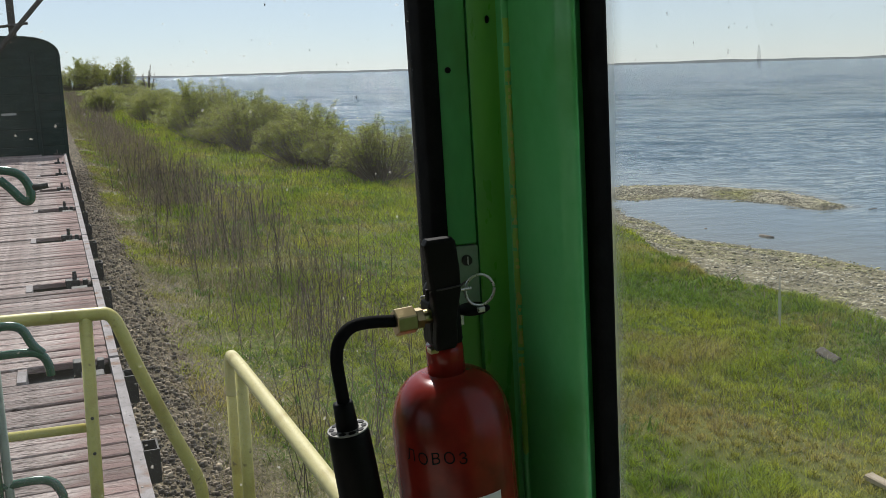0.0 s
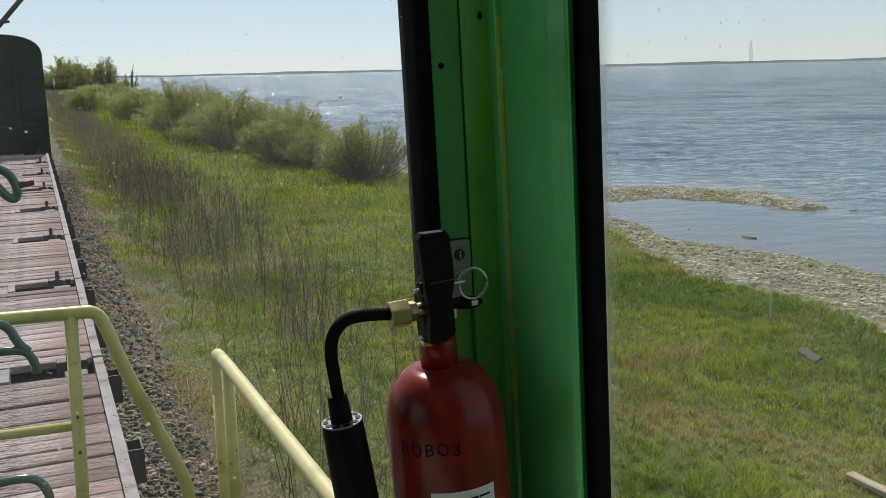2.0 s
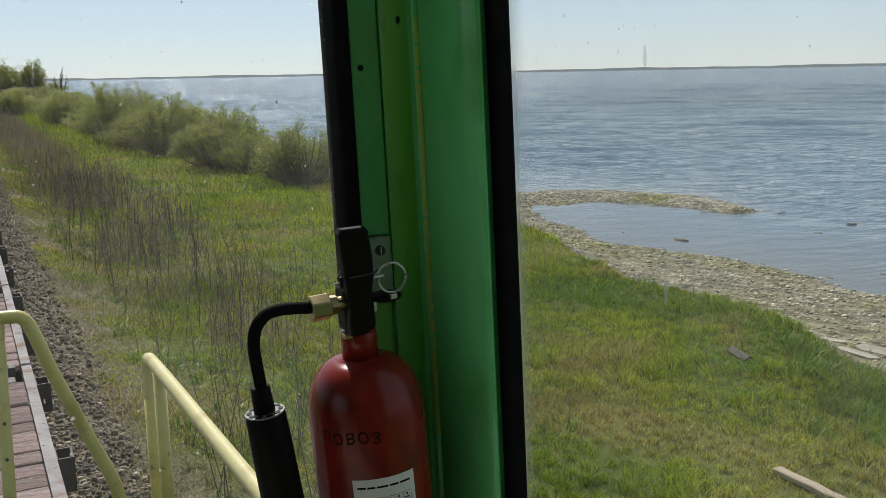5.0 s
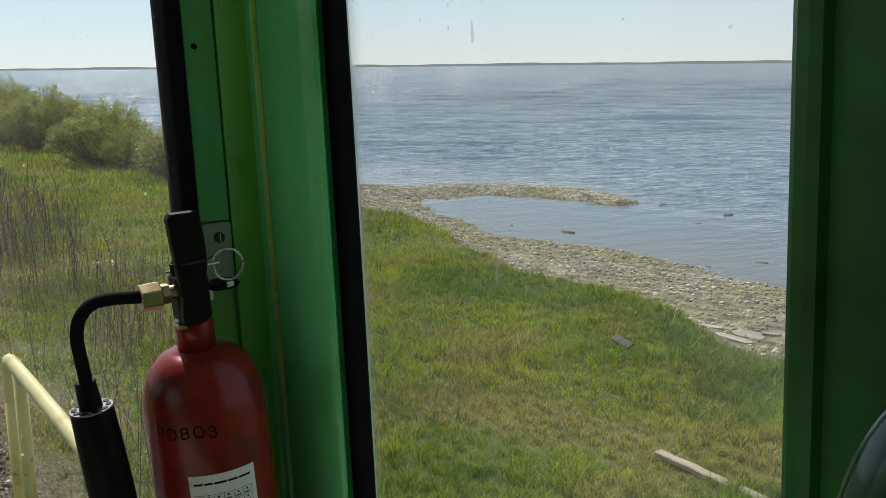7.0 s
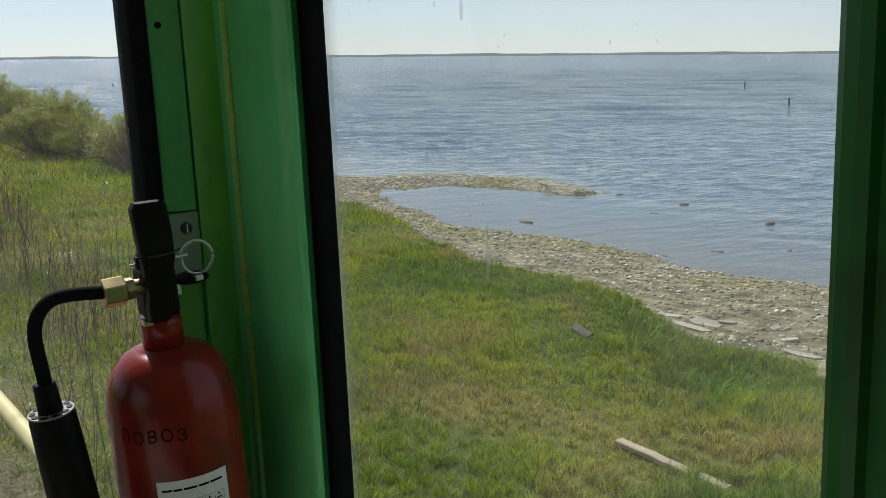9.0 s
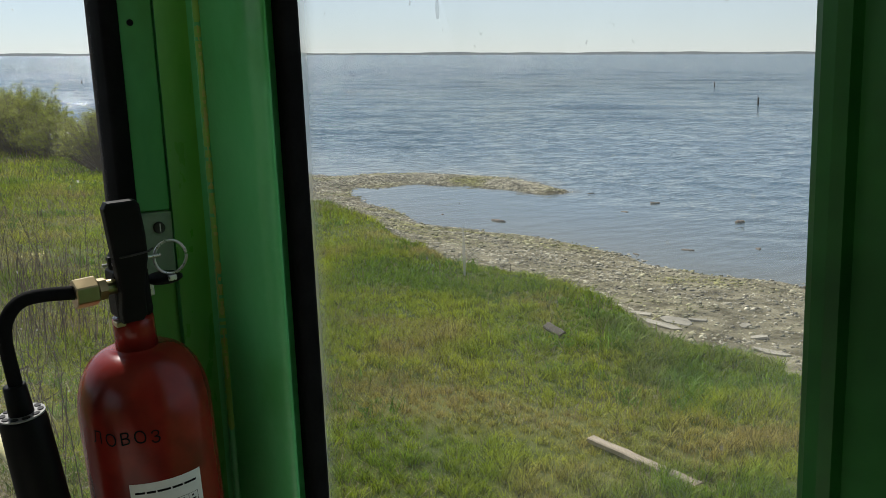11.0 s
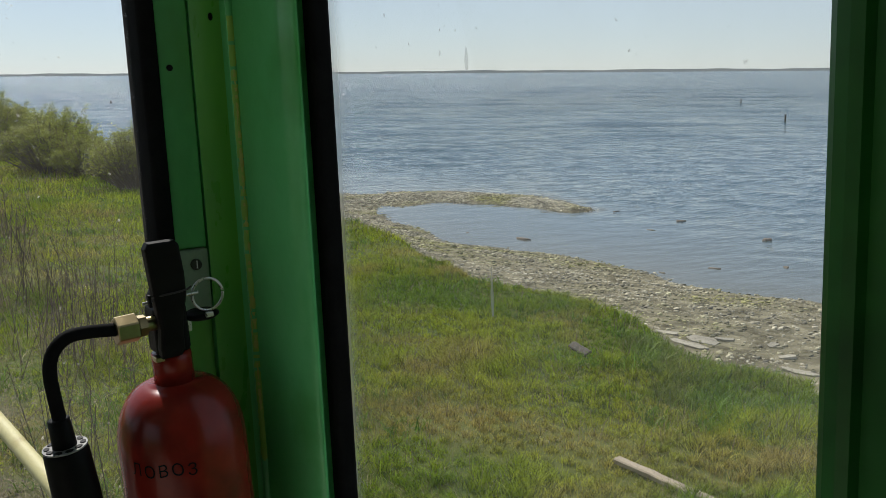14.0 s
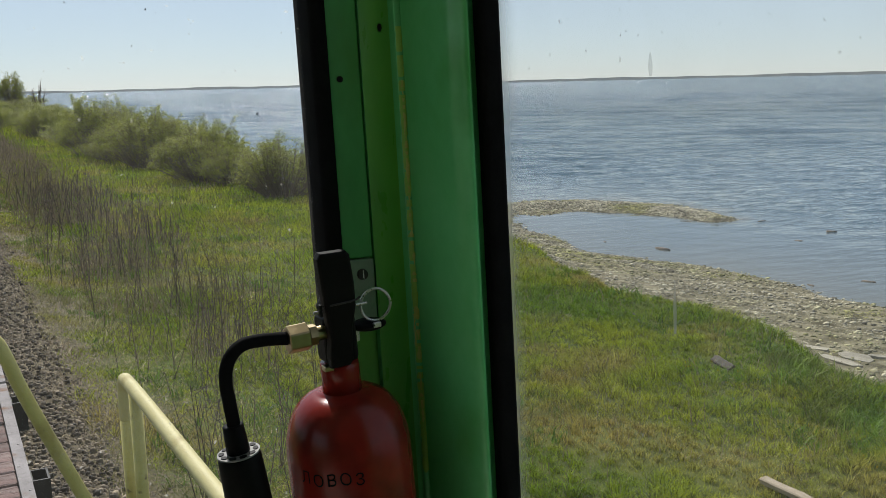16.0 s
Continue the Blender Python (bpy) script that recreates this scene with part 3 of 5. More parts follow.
def post_outline():
    pts = [(0.4145, 1.12), (0.4125, 1.056), (0.457, 1.054), (0.4575, 1.045), (0.492, 1.0435)]
    for k in range(7):                                   # rounded ridge
        a = radians(95 - 72 * k / 6)
        pts.append((0.4925 + 0.012 * math.cos(a), 1.0315 + 0.012 * math.sin(a)))
    for k in range(1, 11):                               # broad flank that stands out into the cab
        s = k / 10
        pts.append((0.5045 + 0.0015 * s - 0.0006 * math.sin(math.pi * s), 1.030 - 0.094 * s))
    for k in range(1, 15):                               # rounded nose before the seal
        a = radians(180 + 90 * k / 14)
        pts.append((0.518 + 0.012 * math.cos(a), 0.936 + 0.0335 * math.sin(a)))
    return pts + [(0.5195, 0.9035), (0.5205, 0.9245), (0.5575, 0.9245), (0.56, 0.925), (0.62, 1.02), (0.62, 1.12)]


bm = lean(prism(bmesh.new(), post_outline(), CAB_Z0, CAB_Z1))
corner_post = structure("corner_post", bm, M_GREEN, "glossy green painted steel corner post, chipped along its ridge", "post")
for p in corner_post.data.polygons:
    p.use_smooth = len(p.vertices) == 4 and abs(p.normal.z) < 0.3
corner_post.data.set_sharp_from_angle(angle=radians(35))
corner_post.data.materials.append(M_OLIVE)
for p in corner_post.data.polygons:                      # yellowish light on the web before the ridge, put in as olive
    if p.normal.y < -0.8 and p.center.y > 1.03 and p.center.x < 0.506:
        p.material_index = 1

BEAD_X, BEAD_Y, BEAD_R = 0.5025, 1.0355, 0.0048
part("weld_bead", lean(tube(bmesh.new(), [(BEAD_X, BEAD_Y, CAB_Z0), (BEAD_X, BEAD_Y, CAB_Z1)], BEAD_R, 20, 0)), M_GREEN, corner_post, "rounded weld ridge", True)


def chips(rows, lift, seed, ragged):
    """Streaks along the ridge where the paint has gone: from z1 down to z0, half width, offset round the bead."""
    rng = random.Random(seed)
    bm = bmesh.new()
    for z1, z0, w, mid in rows:
        n = max(4, int((z1 - z0) / 0.004))
        last = None
        for k in range(n + 1):
            z = z1 + (z0 - z1) * k / n
            h = w * rng.uniform(1 - ragged, 1.0) * (0.3 if k in (0, n) else 1) / BEAD_R
            c = math.atan2(-0.9, -0.43) + mid + rng.uniform(-0.12, 0.12)
            row = [bm.verts.new((BEAD_X + (BEAD_R + lift) * math.cos(c + a), BEAD_Y + (BEAD_R + lift) * math.sin(c + a), z)) for a in (-h, -h / 2, 0, h / 2, h)]
            if last and rng.random() > 0.3 * ragged:
                for i in range(4):
                    bm.faces.new((last[i], last[i + 1], row[i + 1], row[i]))
            last = row
    return lean(bm)


part("worn_paint", chips([(3.46, 3.12, 0.0042, -0.15), (3.10, 2.92, 0.0046, 0.0)], 0.0003, 6, 0.35), M_WORN, corner_post, "yellowish older coat showing along the ridge")
part("paint_chip", chips([(3.40, 3.33, 0.0016, 0.0), (3.33, 3.25, 0.0022, 0.1), (3.25, 3.205, 0.0022, 0.0), (3.195, 3.18, 0.002, 0.2), (3.172, 3.155, 0.003, 0.15), (3.13, 3.06, 0.0036, 0.1), (3.12, 3.08, 0.0016, -0.6), (3.05, 2.985, 0.0022, 0.0)], 0.0006, 4, 0.8),
     M_CHIP, corner_post, "bare yellowish streaks where paint has worn off")

cover = structure("trim_strip", lean(box(bmesh.new(), 0.4172, 0.4545, 1.0445, 1.0515, 3.193, CAB_Z1, 0.0012)), M_STRIP, "flat green steel cover strip with screw holes", "trim")
bm = bmesh.new()
for x, z in ((0.4295, 3.398), (0.4295, 3.72), (0.4295, 4.02)):
    bmesh.ops.create_cone(bm, cap_ends=True, segments=14, radius1=0.0036, radius2=0.0036, depth=0.002, matrix=pose(x, 1.0440, z, 90))
part("screw_hole", lean(bm), M_BLACK, cover, "dark empty screw hole")
bm = bmesh.new()
bmesh.ops.create_cone(bm, cap_ends=True, segments=14, radius1=0.003, radius2=0.003, depth=0.002, matrix=pose(0.482, 1.0432, 3.455, 90))
bmesh.ops.scale(bm, vec=(0.8, 1, 1.5), verts=bm.verts, space=Matrix.Translation((-0.482, -1.0432, -3.455)))
part("dent", lean(bm), M_BLACK, corner_post, "small dark dent in the paint")


def ring(bm, u0, u1, z0, z1, w, put):
    for a, b, c, d in ((u0, u0 + w, z0, z1), (u1 - w, u1, z0, z1), (u0 + w, u1 - w, z0, z0 + w), (u0 + w, u1 - w, z1 - w, z1)):
        put(bm, a, b, c, d)
    return bm


def pane_sheet(corners):
    bm = bmesh.new()
    bm.faces.new([bm.verts.new(c) for c in corners])
    bmesh.ops.solidify(bm, geom=list(bm.faces), thickness=0.004)
    return lean(bm)


window_1 = tagged(new("window_1"), "cab end window with thick black rubber seal and speckled glass", "window", kind="structure")
part("gasket", lean(ring(bmesh.new(), -2.13, 0.4165, 2.42, 4.03, 0.0205, lambda bm, a, b, c, d: box(bm, a, b, 1.036, 1.09, c, d, 0.006, 3))), M_RUBBER, window_1, "thick black rubber seal", True)
g = part("pane", pane_sheet([(-2.11, 1.07, 2.44), (0.41, 1.07, 2.44), (0.41, 1.07, 4.01), (-2.11, 1.07, 4.01)]), M_PANE_END, window_1, "dusty clear glass")
g.visible_shadow = False
window_2 = tagged(new("window_2"), "cab side window with black rubber seal and dusty glass", "window", kind="structure")
part("gasket", lean(ring(bmesh.new(), 0.235, 0.9215, 2.42, 4.03, 0.0235, lambda bm, a, b, c, d: box(bm, 0.533, 0.556, a, b, c, d, 0.006, 3))), M_RUBBER, window_2, "black rubber seal", True)
g = part("pane", pane_sheet([(0.5555, 0.25, 2.44), (0.5555, 0.91, 2.44), (0.5555, 0.91, 4.01), (0.5555, 0.25, 4.01)]), M_PANE_SIDE, window_2, "dusty clear glass")
g.visible_shadow = False


def streaks(rows, plane):
    """Dried runs and specks of dirt on a pane: along, height, half width, length."""
    bm = bmesh.new()
    for u, z, w, ln in rows:
        q = [(u - w * 0.4, z), (u, z + ln * 0.12), (u + w * 0.4, z), (u + w, z - ln * 0.55), (u + w * 0.6, z - ln), (u - w * 0.6, z - ln), (u - w, z - ln * 0.55)]
        bm.faces.new([bm.verts.new(plane(a, b)) for a, b in q])
    return lean(bm)


M_DIRT = pane_material("dried_dirt", 0.36, (0.95, 0.95, 0.93))
# Pale film for the reflections painted on the side pane.
M_REFLEX = pane_material("pane_reflection", 0.1, (0.99, 0.99, 0.99), 1.05)
M_SMUDGE = pane_material("grey_smudge", 0.12, (0.82, 0.82, 0.82), 1.05)
M_SPECK = material("dark_specks", (0.1, 0.095, 0.085), (0.17, 0.16, 0.15), scale=50, rough=0.9)
side = lambda y, z: (0.5505, y, z)
end = lambda x, z: (x, 1.0665, z)
part("dirt_streak", streaks([(0.631, 3.22, 0.0022, 0.042)], side), M_DIRT, window_2, "pale dried run marks on the glass")
part("dark_smear", streaks([(0.6565, 3.411, 0.003, 0.018)], side), M_SMUDGE, window_2, "thin grey smear on the glass")
bm = bmesh.new()
rng = random.Random(3)
for k in range(3, 9):                                    # a ladder of faint ovals standing in for repeated reflections
    z, w = 3.412 - 0.0168 * k, rng.uniform(0.007, 0.012)
    ring_ = [(0.788 + 0.0016 * k + w * math.cos(a) * rng.uniform(0.75, 1.1), z + 0.0026 * math.sin(a)) for a in np.linspace(0, 2 * math.pi, 15)[:-1]]
    bm.faces.new([bm.verts.new(side(a, b)) for a, b in ring_])
part("reflection_mark", lean(bm), M_REFLEX, window_2, "faint pale reflections painted on the glass")
rng = random.Random(12)
rows = []
for k in range(26):
    s = rng.uniform(0.0003, 0.0009)
    rows.append((rng.uniform(-0.05, 0.37), rng.uniform(3.405, 3.6), s, s * 2.4))
part("dirt_speck", streaks(rows, end), M_SPECK, window_1, "small dark specks on the glass")

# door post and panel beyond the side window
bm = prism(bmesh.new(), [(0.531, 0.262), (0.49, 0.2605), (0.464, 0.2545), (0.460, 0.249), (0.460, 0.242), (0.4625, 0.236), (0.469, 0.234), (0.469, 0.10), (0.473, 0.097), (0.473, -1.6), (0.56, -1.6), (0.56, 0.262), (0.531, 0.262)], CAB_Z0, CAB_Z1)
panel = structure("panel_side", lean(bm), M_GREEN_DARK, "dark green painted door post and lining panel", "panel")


def grab_bar():
    t = thing("grab_bar", "dark glossy green curved grab bar bolted to the door panel", "grab bar", (0.469, 0.147, 2.982))
    pts = [(0.0, -0.03, 0.27), (-0.03, -0.015, 0.265), (-0.056, 0.012, 0.225), (-0.062, 0.018, 0.12), (-0.062, 0.018, 0.0), (-0.056, 0.01, -0.12), (-0.03, -0.015, -0.16), (0.0, -0.03, -0.165)]
    part("bar", tube(bmesh.new(), pts, 0.0165, 18), M_TEAL, t, smooth=True)
    for z in (0.27, -0.165):
        bm = bmesh.new()
        bmesh.ops.create_cone(bm, cap_ends=True, segments=20, radius1=0.026, radius2=0.022, depth=0.006, matrix=pose(-0.002, -0.03, z, 0, -90, 0))
        part("flange", bm, M_TEAL, t)
    return t


grab_bar()


# ---- fire extinguisher in the corner ----
def extinguisher():
    t = thing("fire_extinguisher", "red carbon dioxide fire extinguisher with black horn and hose", "fire extinguisher")
    t.matrix_basis = pose(0.4285, 0.9665, 2.50, 0, -4.2, 0)
    h = 0.5655                                # height of the neck's foot
    r = 0.0685
    prof = [(0.05, 0.0), (r, 0.012)] + [(r, 0.498)]
    for k in range(1, 13):                    # domed shoulder
        a = radians(90 * k / 12)
        prof.append((0.0215 + (r - 0.0215) * math.cos(a) ** 0.8, 0.498 + (h - 0.498) * math.sin(a) ** 1.05))
    cyl = part("cylinder", lathe(bmesh.new(), prof + [(0.0212, h + 0.002)], 64), M_RED, t, "red enamelled steel cylinder", True)
    part("neck", lathe(bmesh.new(), [(0.0215, h - 0.004), (0.0213, h + 0.028), (0.0205, h + 0.034)], 40), M_RED, t, smooth=True)
    bm = bmesh.new()                          # valve body and its squeeze levers
    box(bm, -0.0185, 0.0185, -0.017, 0.017, h + 0.034, h + 0.088, 0.006, 3)
    lathe(bm, [(0.016, h + 0.08), (0.018, h + 0.098), (0.013, h + 0.106)], 24)
    part("valve", bm, M_BLACK, t, "black valve body")
    bm = prism(bmesh.new(), [(-0.0262, 0.156), (-0.0225, 0.162), (0.0055, 0.161), (0.0095, 0.156), (0.013, 0.125), (0.0135, 0.1), (0.0085, 0.076), (0.0072, 0.062), (0.0075, 0.04), (0.003, 0.034),
                             (-0.0175, 0.034), (-0.0185, 0.045), (-0.0168, 0.066), (-0.019, 0.085), (-0.0206, 0.1), (-0.0232, 0.125)], -0.008, 0.008)
    bmesh.ops.bevel(bm, geom=[e for e in bm.edges if abs(e.verts[0].co.z - e.verts[1].co.z) < 1e-6], offset=0.0035, segments=3, affect="EDGES", profile=0.5)
    for v in bm.verts:
        x, z, y = v.co
        v.co = Vector((x, -0.019 - y - 0.016 * (z - 0.032) / 0.13, h + z))
    bmesh.ops.recalc_face_normals(bm, faces=bm.faces)
    lever = part("lever", bm, M_BLACK, t, "black squeeze lever")
    part("seal_wire", tube(bmesh.new(), [(-0.025, -0.03, h + 0.1045), (-0.012, -0.0375, h + 0.1055), (0.012, -0.0375, h + 0.106), (0.02, -0.03, h + 0.107)], 0.0011, 8, 1), M_DARKSTEEL, lever, "thin seal wire")
    part("seal", box(bmesh.new(), -0.0265, -0.0235, -0.033, -0.027, h + 0.094, h + 0.107, 0.0008), M_BLACK, lever, "small dark seal")
    part("flange", lathe(bmesh.new(), [(0.016, h + 0.0645), (0.0195, h + 0.067), (0.0195, h + 0.069), (0.015, h + 0.072)], 32, (0.036, -0.006)), M_BLACK, t, "dark round flange", True)
    part("flange_clip", box(bmesh.new(), 0.034, 0.043, -0.0262, -0.0225, h + 0.068, h + 0.074, 0.001), M_STEEL, t, "bright steel clip")
    part("collar", box(bmesh.new(), -0.0225, -0.0125, -0.0165, -0.004, h + 0.029, h + 0.0345, 0.001), M_BRASS, t, "glimpse of brass collar")
    bm = bmesh.new()
    box(bm, 0.017, 0.024, -0.009, 0.004, h + 0.052, h + 0.07, 0.002)
    part("gauge_boss", bm, M_STEEL, t, "bright steel boss")
    # safety pin and its pull ring
    bm = bmesh.new()
    bmesh.ops.create_cone(bm, cap_ends=True, segments=10, radius1=0.0018, radius2=0.0018, depth=0.06, matrix=pose(0.0, -0.022, h + 0.097, 0, 90, 0))
    pin = part("pin", bm, M_STEEL, t, "steel safety pin")
    bm = bmesh.new()
    pts = [(0.041 + 0.0165 * math.cos(a), -0.022 + 0.004 * math.sin(a * 0.5), h + 0.092 + 0.0175 * math.sin(a)) for a in np.linspace(0.1, 2 * math.pi + 0.0, 40)]
    part("pull_ring", tube(bm, pts, 0.0016, 8, 0), M_STEEL, t, "bright wire pull ring", True)
    # outlet nut, bent pipe and discharge horn
    z = h + 0.072
    bm = bmesh.new()
    bmesh.ops.create_cone(bm, cap_ends=True, segments=6, radius1=0.0155, radius2=0.0155, depth=0.023, matrix=pose(-0.0475, -0.012, z, 0, 90, 0) @ pose(0, 0, 0, 0, 0, 30))
    bmesh.ops.bevel(bm, geom=list(bm.edges), offset=0.0012, segments=1, affect="EDGES")
    part("nut", bm, M_BRASS, t, "bright brass hexagon nut")
    bm = bmesh.new()
    bmesh.ops.create_cone(bm, cap_ends=True, segments=6, radius1=0.0115, radius2=0.0115, depth=0.008, matrix=pose(-0.031, -0.012, z, 0, 90, 0))
    bmesh.ops.create_cone(bm, cap_ends=True, segments=16, radius1=0.008, radius2=0.008, depth=0.02, matrix=pose(-0.02, -0.012, z, 0, 90, 0))
    part("fitting", bm, M_BRASS, t)
    pts = [(-0.05, -0.012, z), (-0.062, -0.012, z + 0.003), (-0.09, -0.012, z + 0.007), (-0.109, -0.012, z + 0.006), (-0.1235, -0.013, z - 0.007), (-0.1285, -0.014, z - 0.026), (-0.1275, -0.014, z - 0.048), (-0.1255, -0.014, z - 0.08), (-0.1245, -0.014, z - 0.105)]
    part("hose", tube(bmesh.new(), pts, 0.0069, 18, 2), M_RUBBER, t, "black bent hose", True)
    horn = part("horn", lathe(bmesh.new(), [(0.0255, -0.13), (0.0235, -0.02), (0.0225, 0.0), (0.0205, 0.003)], 40), M_BLACK, t, "black plastic discharge horn", True)
    bm = bmesh.new()
    horn.data.transform(Matrix.LocRotScale(None, None, (1, 1, 2.0)))
    horn.matrix_basis = pose(-0.1245, -0.014, z - 0.111, 0, -4.0, 0)
    part("stem", lathe(bmesh.new(), [(0.0125, -0.002), (0.0118, 0.014), (0.0108, 0.036), (0.0085, 0.037)], 28), M_BLACK, horn, smooth=True)
    rim = part("rim", lathe(bmesh.new(), [(0.0120, 0.0058), (0.0216, 0.0060), (0.0222, 0.0052), (0.0222, 0.0068), (0.0120, 0.0070)], 40), M_RIM, horn, "scuffed grey rim, lightened for a glint")
    for k in range(10):                       # air slots round the stem
        a = 2 * math.pi * (k + 0.5) / 10
        bm = bmesh.new()
        bmesh.ops.create_cone(bm, cap_ends=True, segments=10, radius1=0.0026, radius2=0.0026, depth=0.0008)
        bmesh.ops.scale(bm, vec=(1.15, 1.6, 1), verts=bm.verts)
        bmesh.ops.transform(bm, matrix=pose(0.0176 * math.cos(a), 0.0176 * math.sin(a), 0.0073, 0, 0, math.degrees(a)), verts=bm.verts)
        part("air_slot", bm, M_BLACK, horn)

    def on_cylinder(u, v, lift=0.0006):
        a = u / r
        return Vector(((r + lift) * math.sin(a), -(r + lift) * math.cos(a), v))

    def patch(u0, u1, v0, v1, lift, bm=None):
        bm = bm or bmesh.new()
        n = max(1, int((u1 - u0) / 0.004))
        lo = [bm.verts.new(on_cylinder(u0 + (u1 - u0) * k / n, v0, lift)) for k in range(n + 1)]
        hi = [bm.verts.new(on_cylinder(u0 + (u1 - u0) * k / n, v1, lift)) for k in range(n + 1)]
        for k in range(n):
            bm.faces.new((lo[k], lo[k + 1], hi[k + 1], hi[k]))
        return bm

    lab = part("label", patch(-0.049, 0.026, 0.309, 0.441, 0.0005), M_PAPER, cyl, "white paper instruction label")
    bm = bmesh.new()
    for a, b in ((-0.044, -0.034), (-0.0325, -0.0235), (-0.022, -0.0085), (-0.007, 0.004), (0.0055, 0.0195)):
        patch(a, b, 0.4295, 0.432, 0.0008, bm)
    for k in range(7):                        # ruled table of two rows and six columns
        u = -0.0455 + 0.0108 * k
        patch(u, u + 0.0004, 0.3985, 0.4175, 0.0008, bm)
    for v in (0.4175, 0.408, 0.3985):
        patch(-0.0455, 0.0195, v, v + 0.0004, 0.0008, bm)
    for row in range(2):
        for k in range(6):
            u = -0.0455 + 0.0108 * k
            patch(u + 0.004, u + 0.0062, 0.4135 - 0.0095 * row, 0.4157 - 0.0095 * row, 0.0008, bm)
            patch(u + 0.0015, u + 0.0085, 0.4098 - 0.0095 * row, 0.4112 - 0.0095 * row, 0.0008, bm)
    for row in range(9):
        patch(-0.044, 0.018 - 0.004 * (row % 3), 0.39 - 0.0085 * row, 0.3925 - 0.0085 * row, 0.0008, bm)
    part("print_bar", bm, M_INK, lab, "rows of small print")
    # hand-painted letters bent round the cylinder
    cu = bpy.data.curves.new("letters", "FONT")
    cu.body, cu.size, cu.align_x, cu.space_character = "ЛОВОЗ", 0.019, "CENTER", 1.25
    tmp = new("letters", cu)
    me = bpy.data.meshes.new_from_object(tmp.evaluated_get(bpy.context.evaluated_depsgraph_get()))
    bpy.data.objects.remove(tmp)
    bm = bmesh.new()
    bm.from_mesh(me)
    bmesh.ops.subdivide_edges(bm, edges=[e for e in bm.edges if e.calc_length() > 0.004], cuts=2, use_grid_fill=False)
    for v in bm.verts:
        v.co = on_cylinder(v.co.x * 0.95 - 0.047, 0.4845 + v.co.y + 0.0012 * math.sin(v.co.x * 140) , 0.0007)
    part("lettering", bm, M_INK, cyl, "black hand-painted letters")
    return t


extinguisher()
bm = bmesh.new()
box(bm, 0.38, 0.5, 0.9, 1.05, 2.487, 2.499, 0.002)
box(bm, 0.38, 0.5, 1.040, 1.052, 2.40, 2.487)
bracket = tagged(part("wall_bracket", lean(bm), M_DARKSTEEL), "steel bracket shelf that carries the extinguisher", "bracket")
bm = box(bmesh.new(), 0.4172, 0.4545, 1.041, 1.0505, 3.11, 3.1915, 0.002)
clip = tagged(part("clip_plate", lean(bm), M_PLATE), "small greyish painted steel clip plate with a screw", "plate")
bm = bmesh.new()
bmesh.ops.create_cone(bm, cap_ends=True, segments=20, radius1=0.0068, radius2=0.006, depth=0.004, matrix=pose(0.4385, 1.0395, 3.174, 90))
part("screw", lean(bm), M_DARKSTEEL, clip, "dark slotted screw")
bm = box(bmesh.new(), 0.4379, 0.4391, 1.0368, 1.0378, 3.169, 3.179)
part("slot", lean(bm), M_STEEL, clip)

# ---- platform and handrails outside the cab ----
platform = tagged(part("loco_platform", box(bmesh.new(), -2.6, 0.72, 1.14, 3.75, 1.2, 1.3, 0.01), M_FRAME), "dark steel running platform before the cab", "platform")
bm = bmesh.new()
box(bm, -2.4, 0.55, -8.0, 3.6, 0.55, 1.2, 0.02)
for x in (-1.85, -0.33):
    for y in (-5.5, -3.4, 0.6, 2.6):
        bmesh.ops.create_cone(bm, cap_ends=True, segments=28, radius1=0.52, radius2=0.52, depth=0.13, matrix=pose(x, y, 0.52, 0, 90, 0))
tagged(part("loco_underframe", bm, M_FRAME), "black locomotive frame with wheels on the track", "locomotive frame")


def end_railing():
    t = thing("handrail", "yellow painted tubular end railing on the platform", "handrail", (0.046, 3.46, 1.3))
    y = 0.0
    top = [(-1.6, y, 1.318), (-0.3, y, 1.306), (0.02, y, 1.297), (0.085, y, 1.295), (0.118, y, 1.21), (0.155, y, 1.085), (0.30, y, 0.72), (0.342, y, 0.615), (0.35, y, 0.5), (0.35, y, 0.0)]
    part("top_rail", tube(bmesh.new(), top, 0.0235, 14, 2), M_YELLOW, t, smooth=True)
    part("post", tube(bmesh.new(), [(0.0, y, 1.296), (-0.035, y, 0.0)], 0.0225, 14, 0), M_YELLOW, t, smooth=True)
    part("mid_rail", tube(bmesh.new(), [(-1.6, y + 0.012, 0.93), (-0.012, y + 0.012, 0.888)], 0.017, 12, 0), M_YELLOW, t, smooth=True)
    part("far_post", tube(bmesh.new(), [(-1.6, y, 1.318), (-1.6, y, 0.0)], 0.0225, 14, 0), M_YELLOW, t, smooth=True)
    for z in (0.93, 0.8, 0.62, 0.52):
        bm = bmesh.new()
        bmesh.ops.create_uvsphere(bm, u_segments=8, v_segments=6, radius=0.006, matrix=pose(-0.035 * (1 - z / 1.296), -0.0225, z))
        part("bolt_head", bm, M_DARKSTEEL, t, "dark bolt head")
    return t


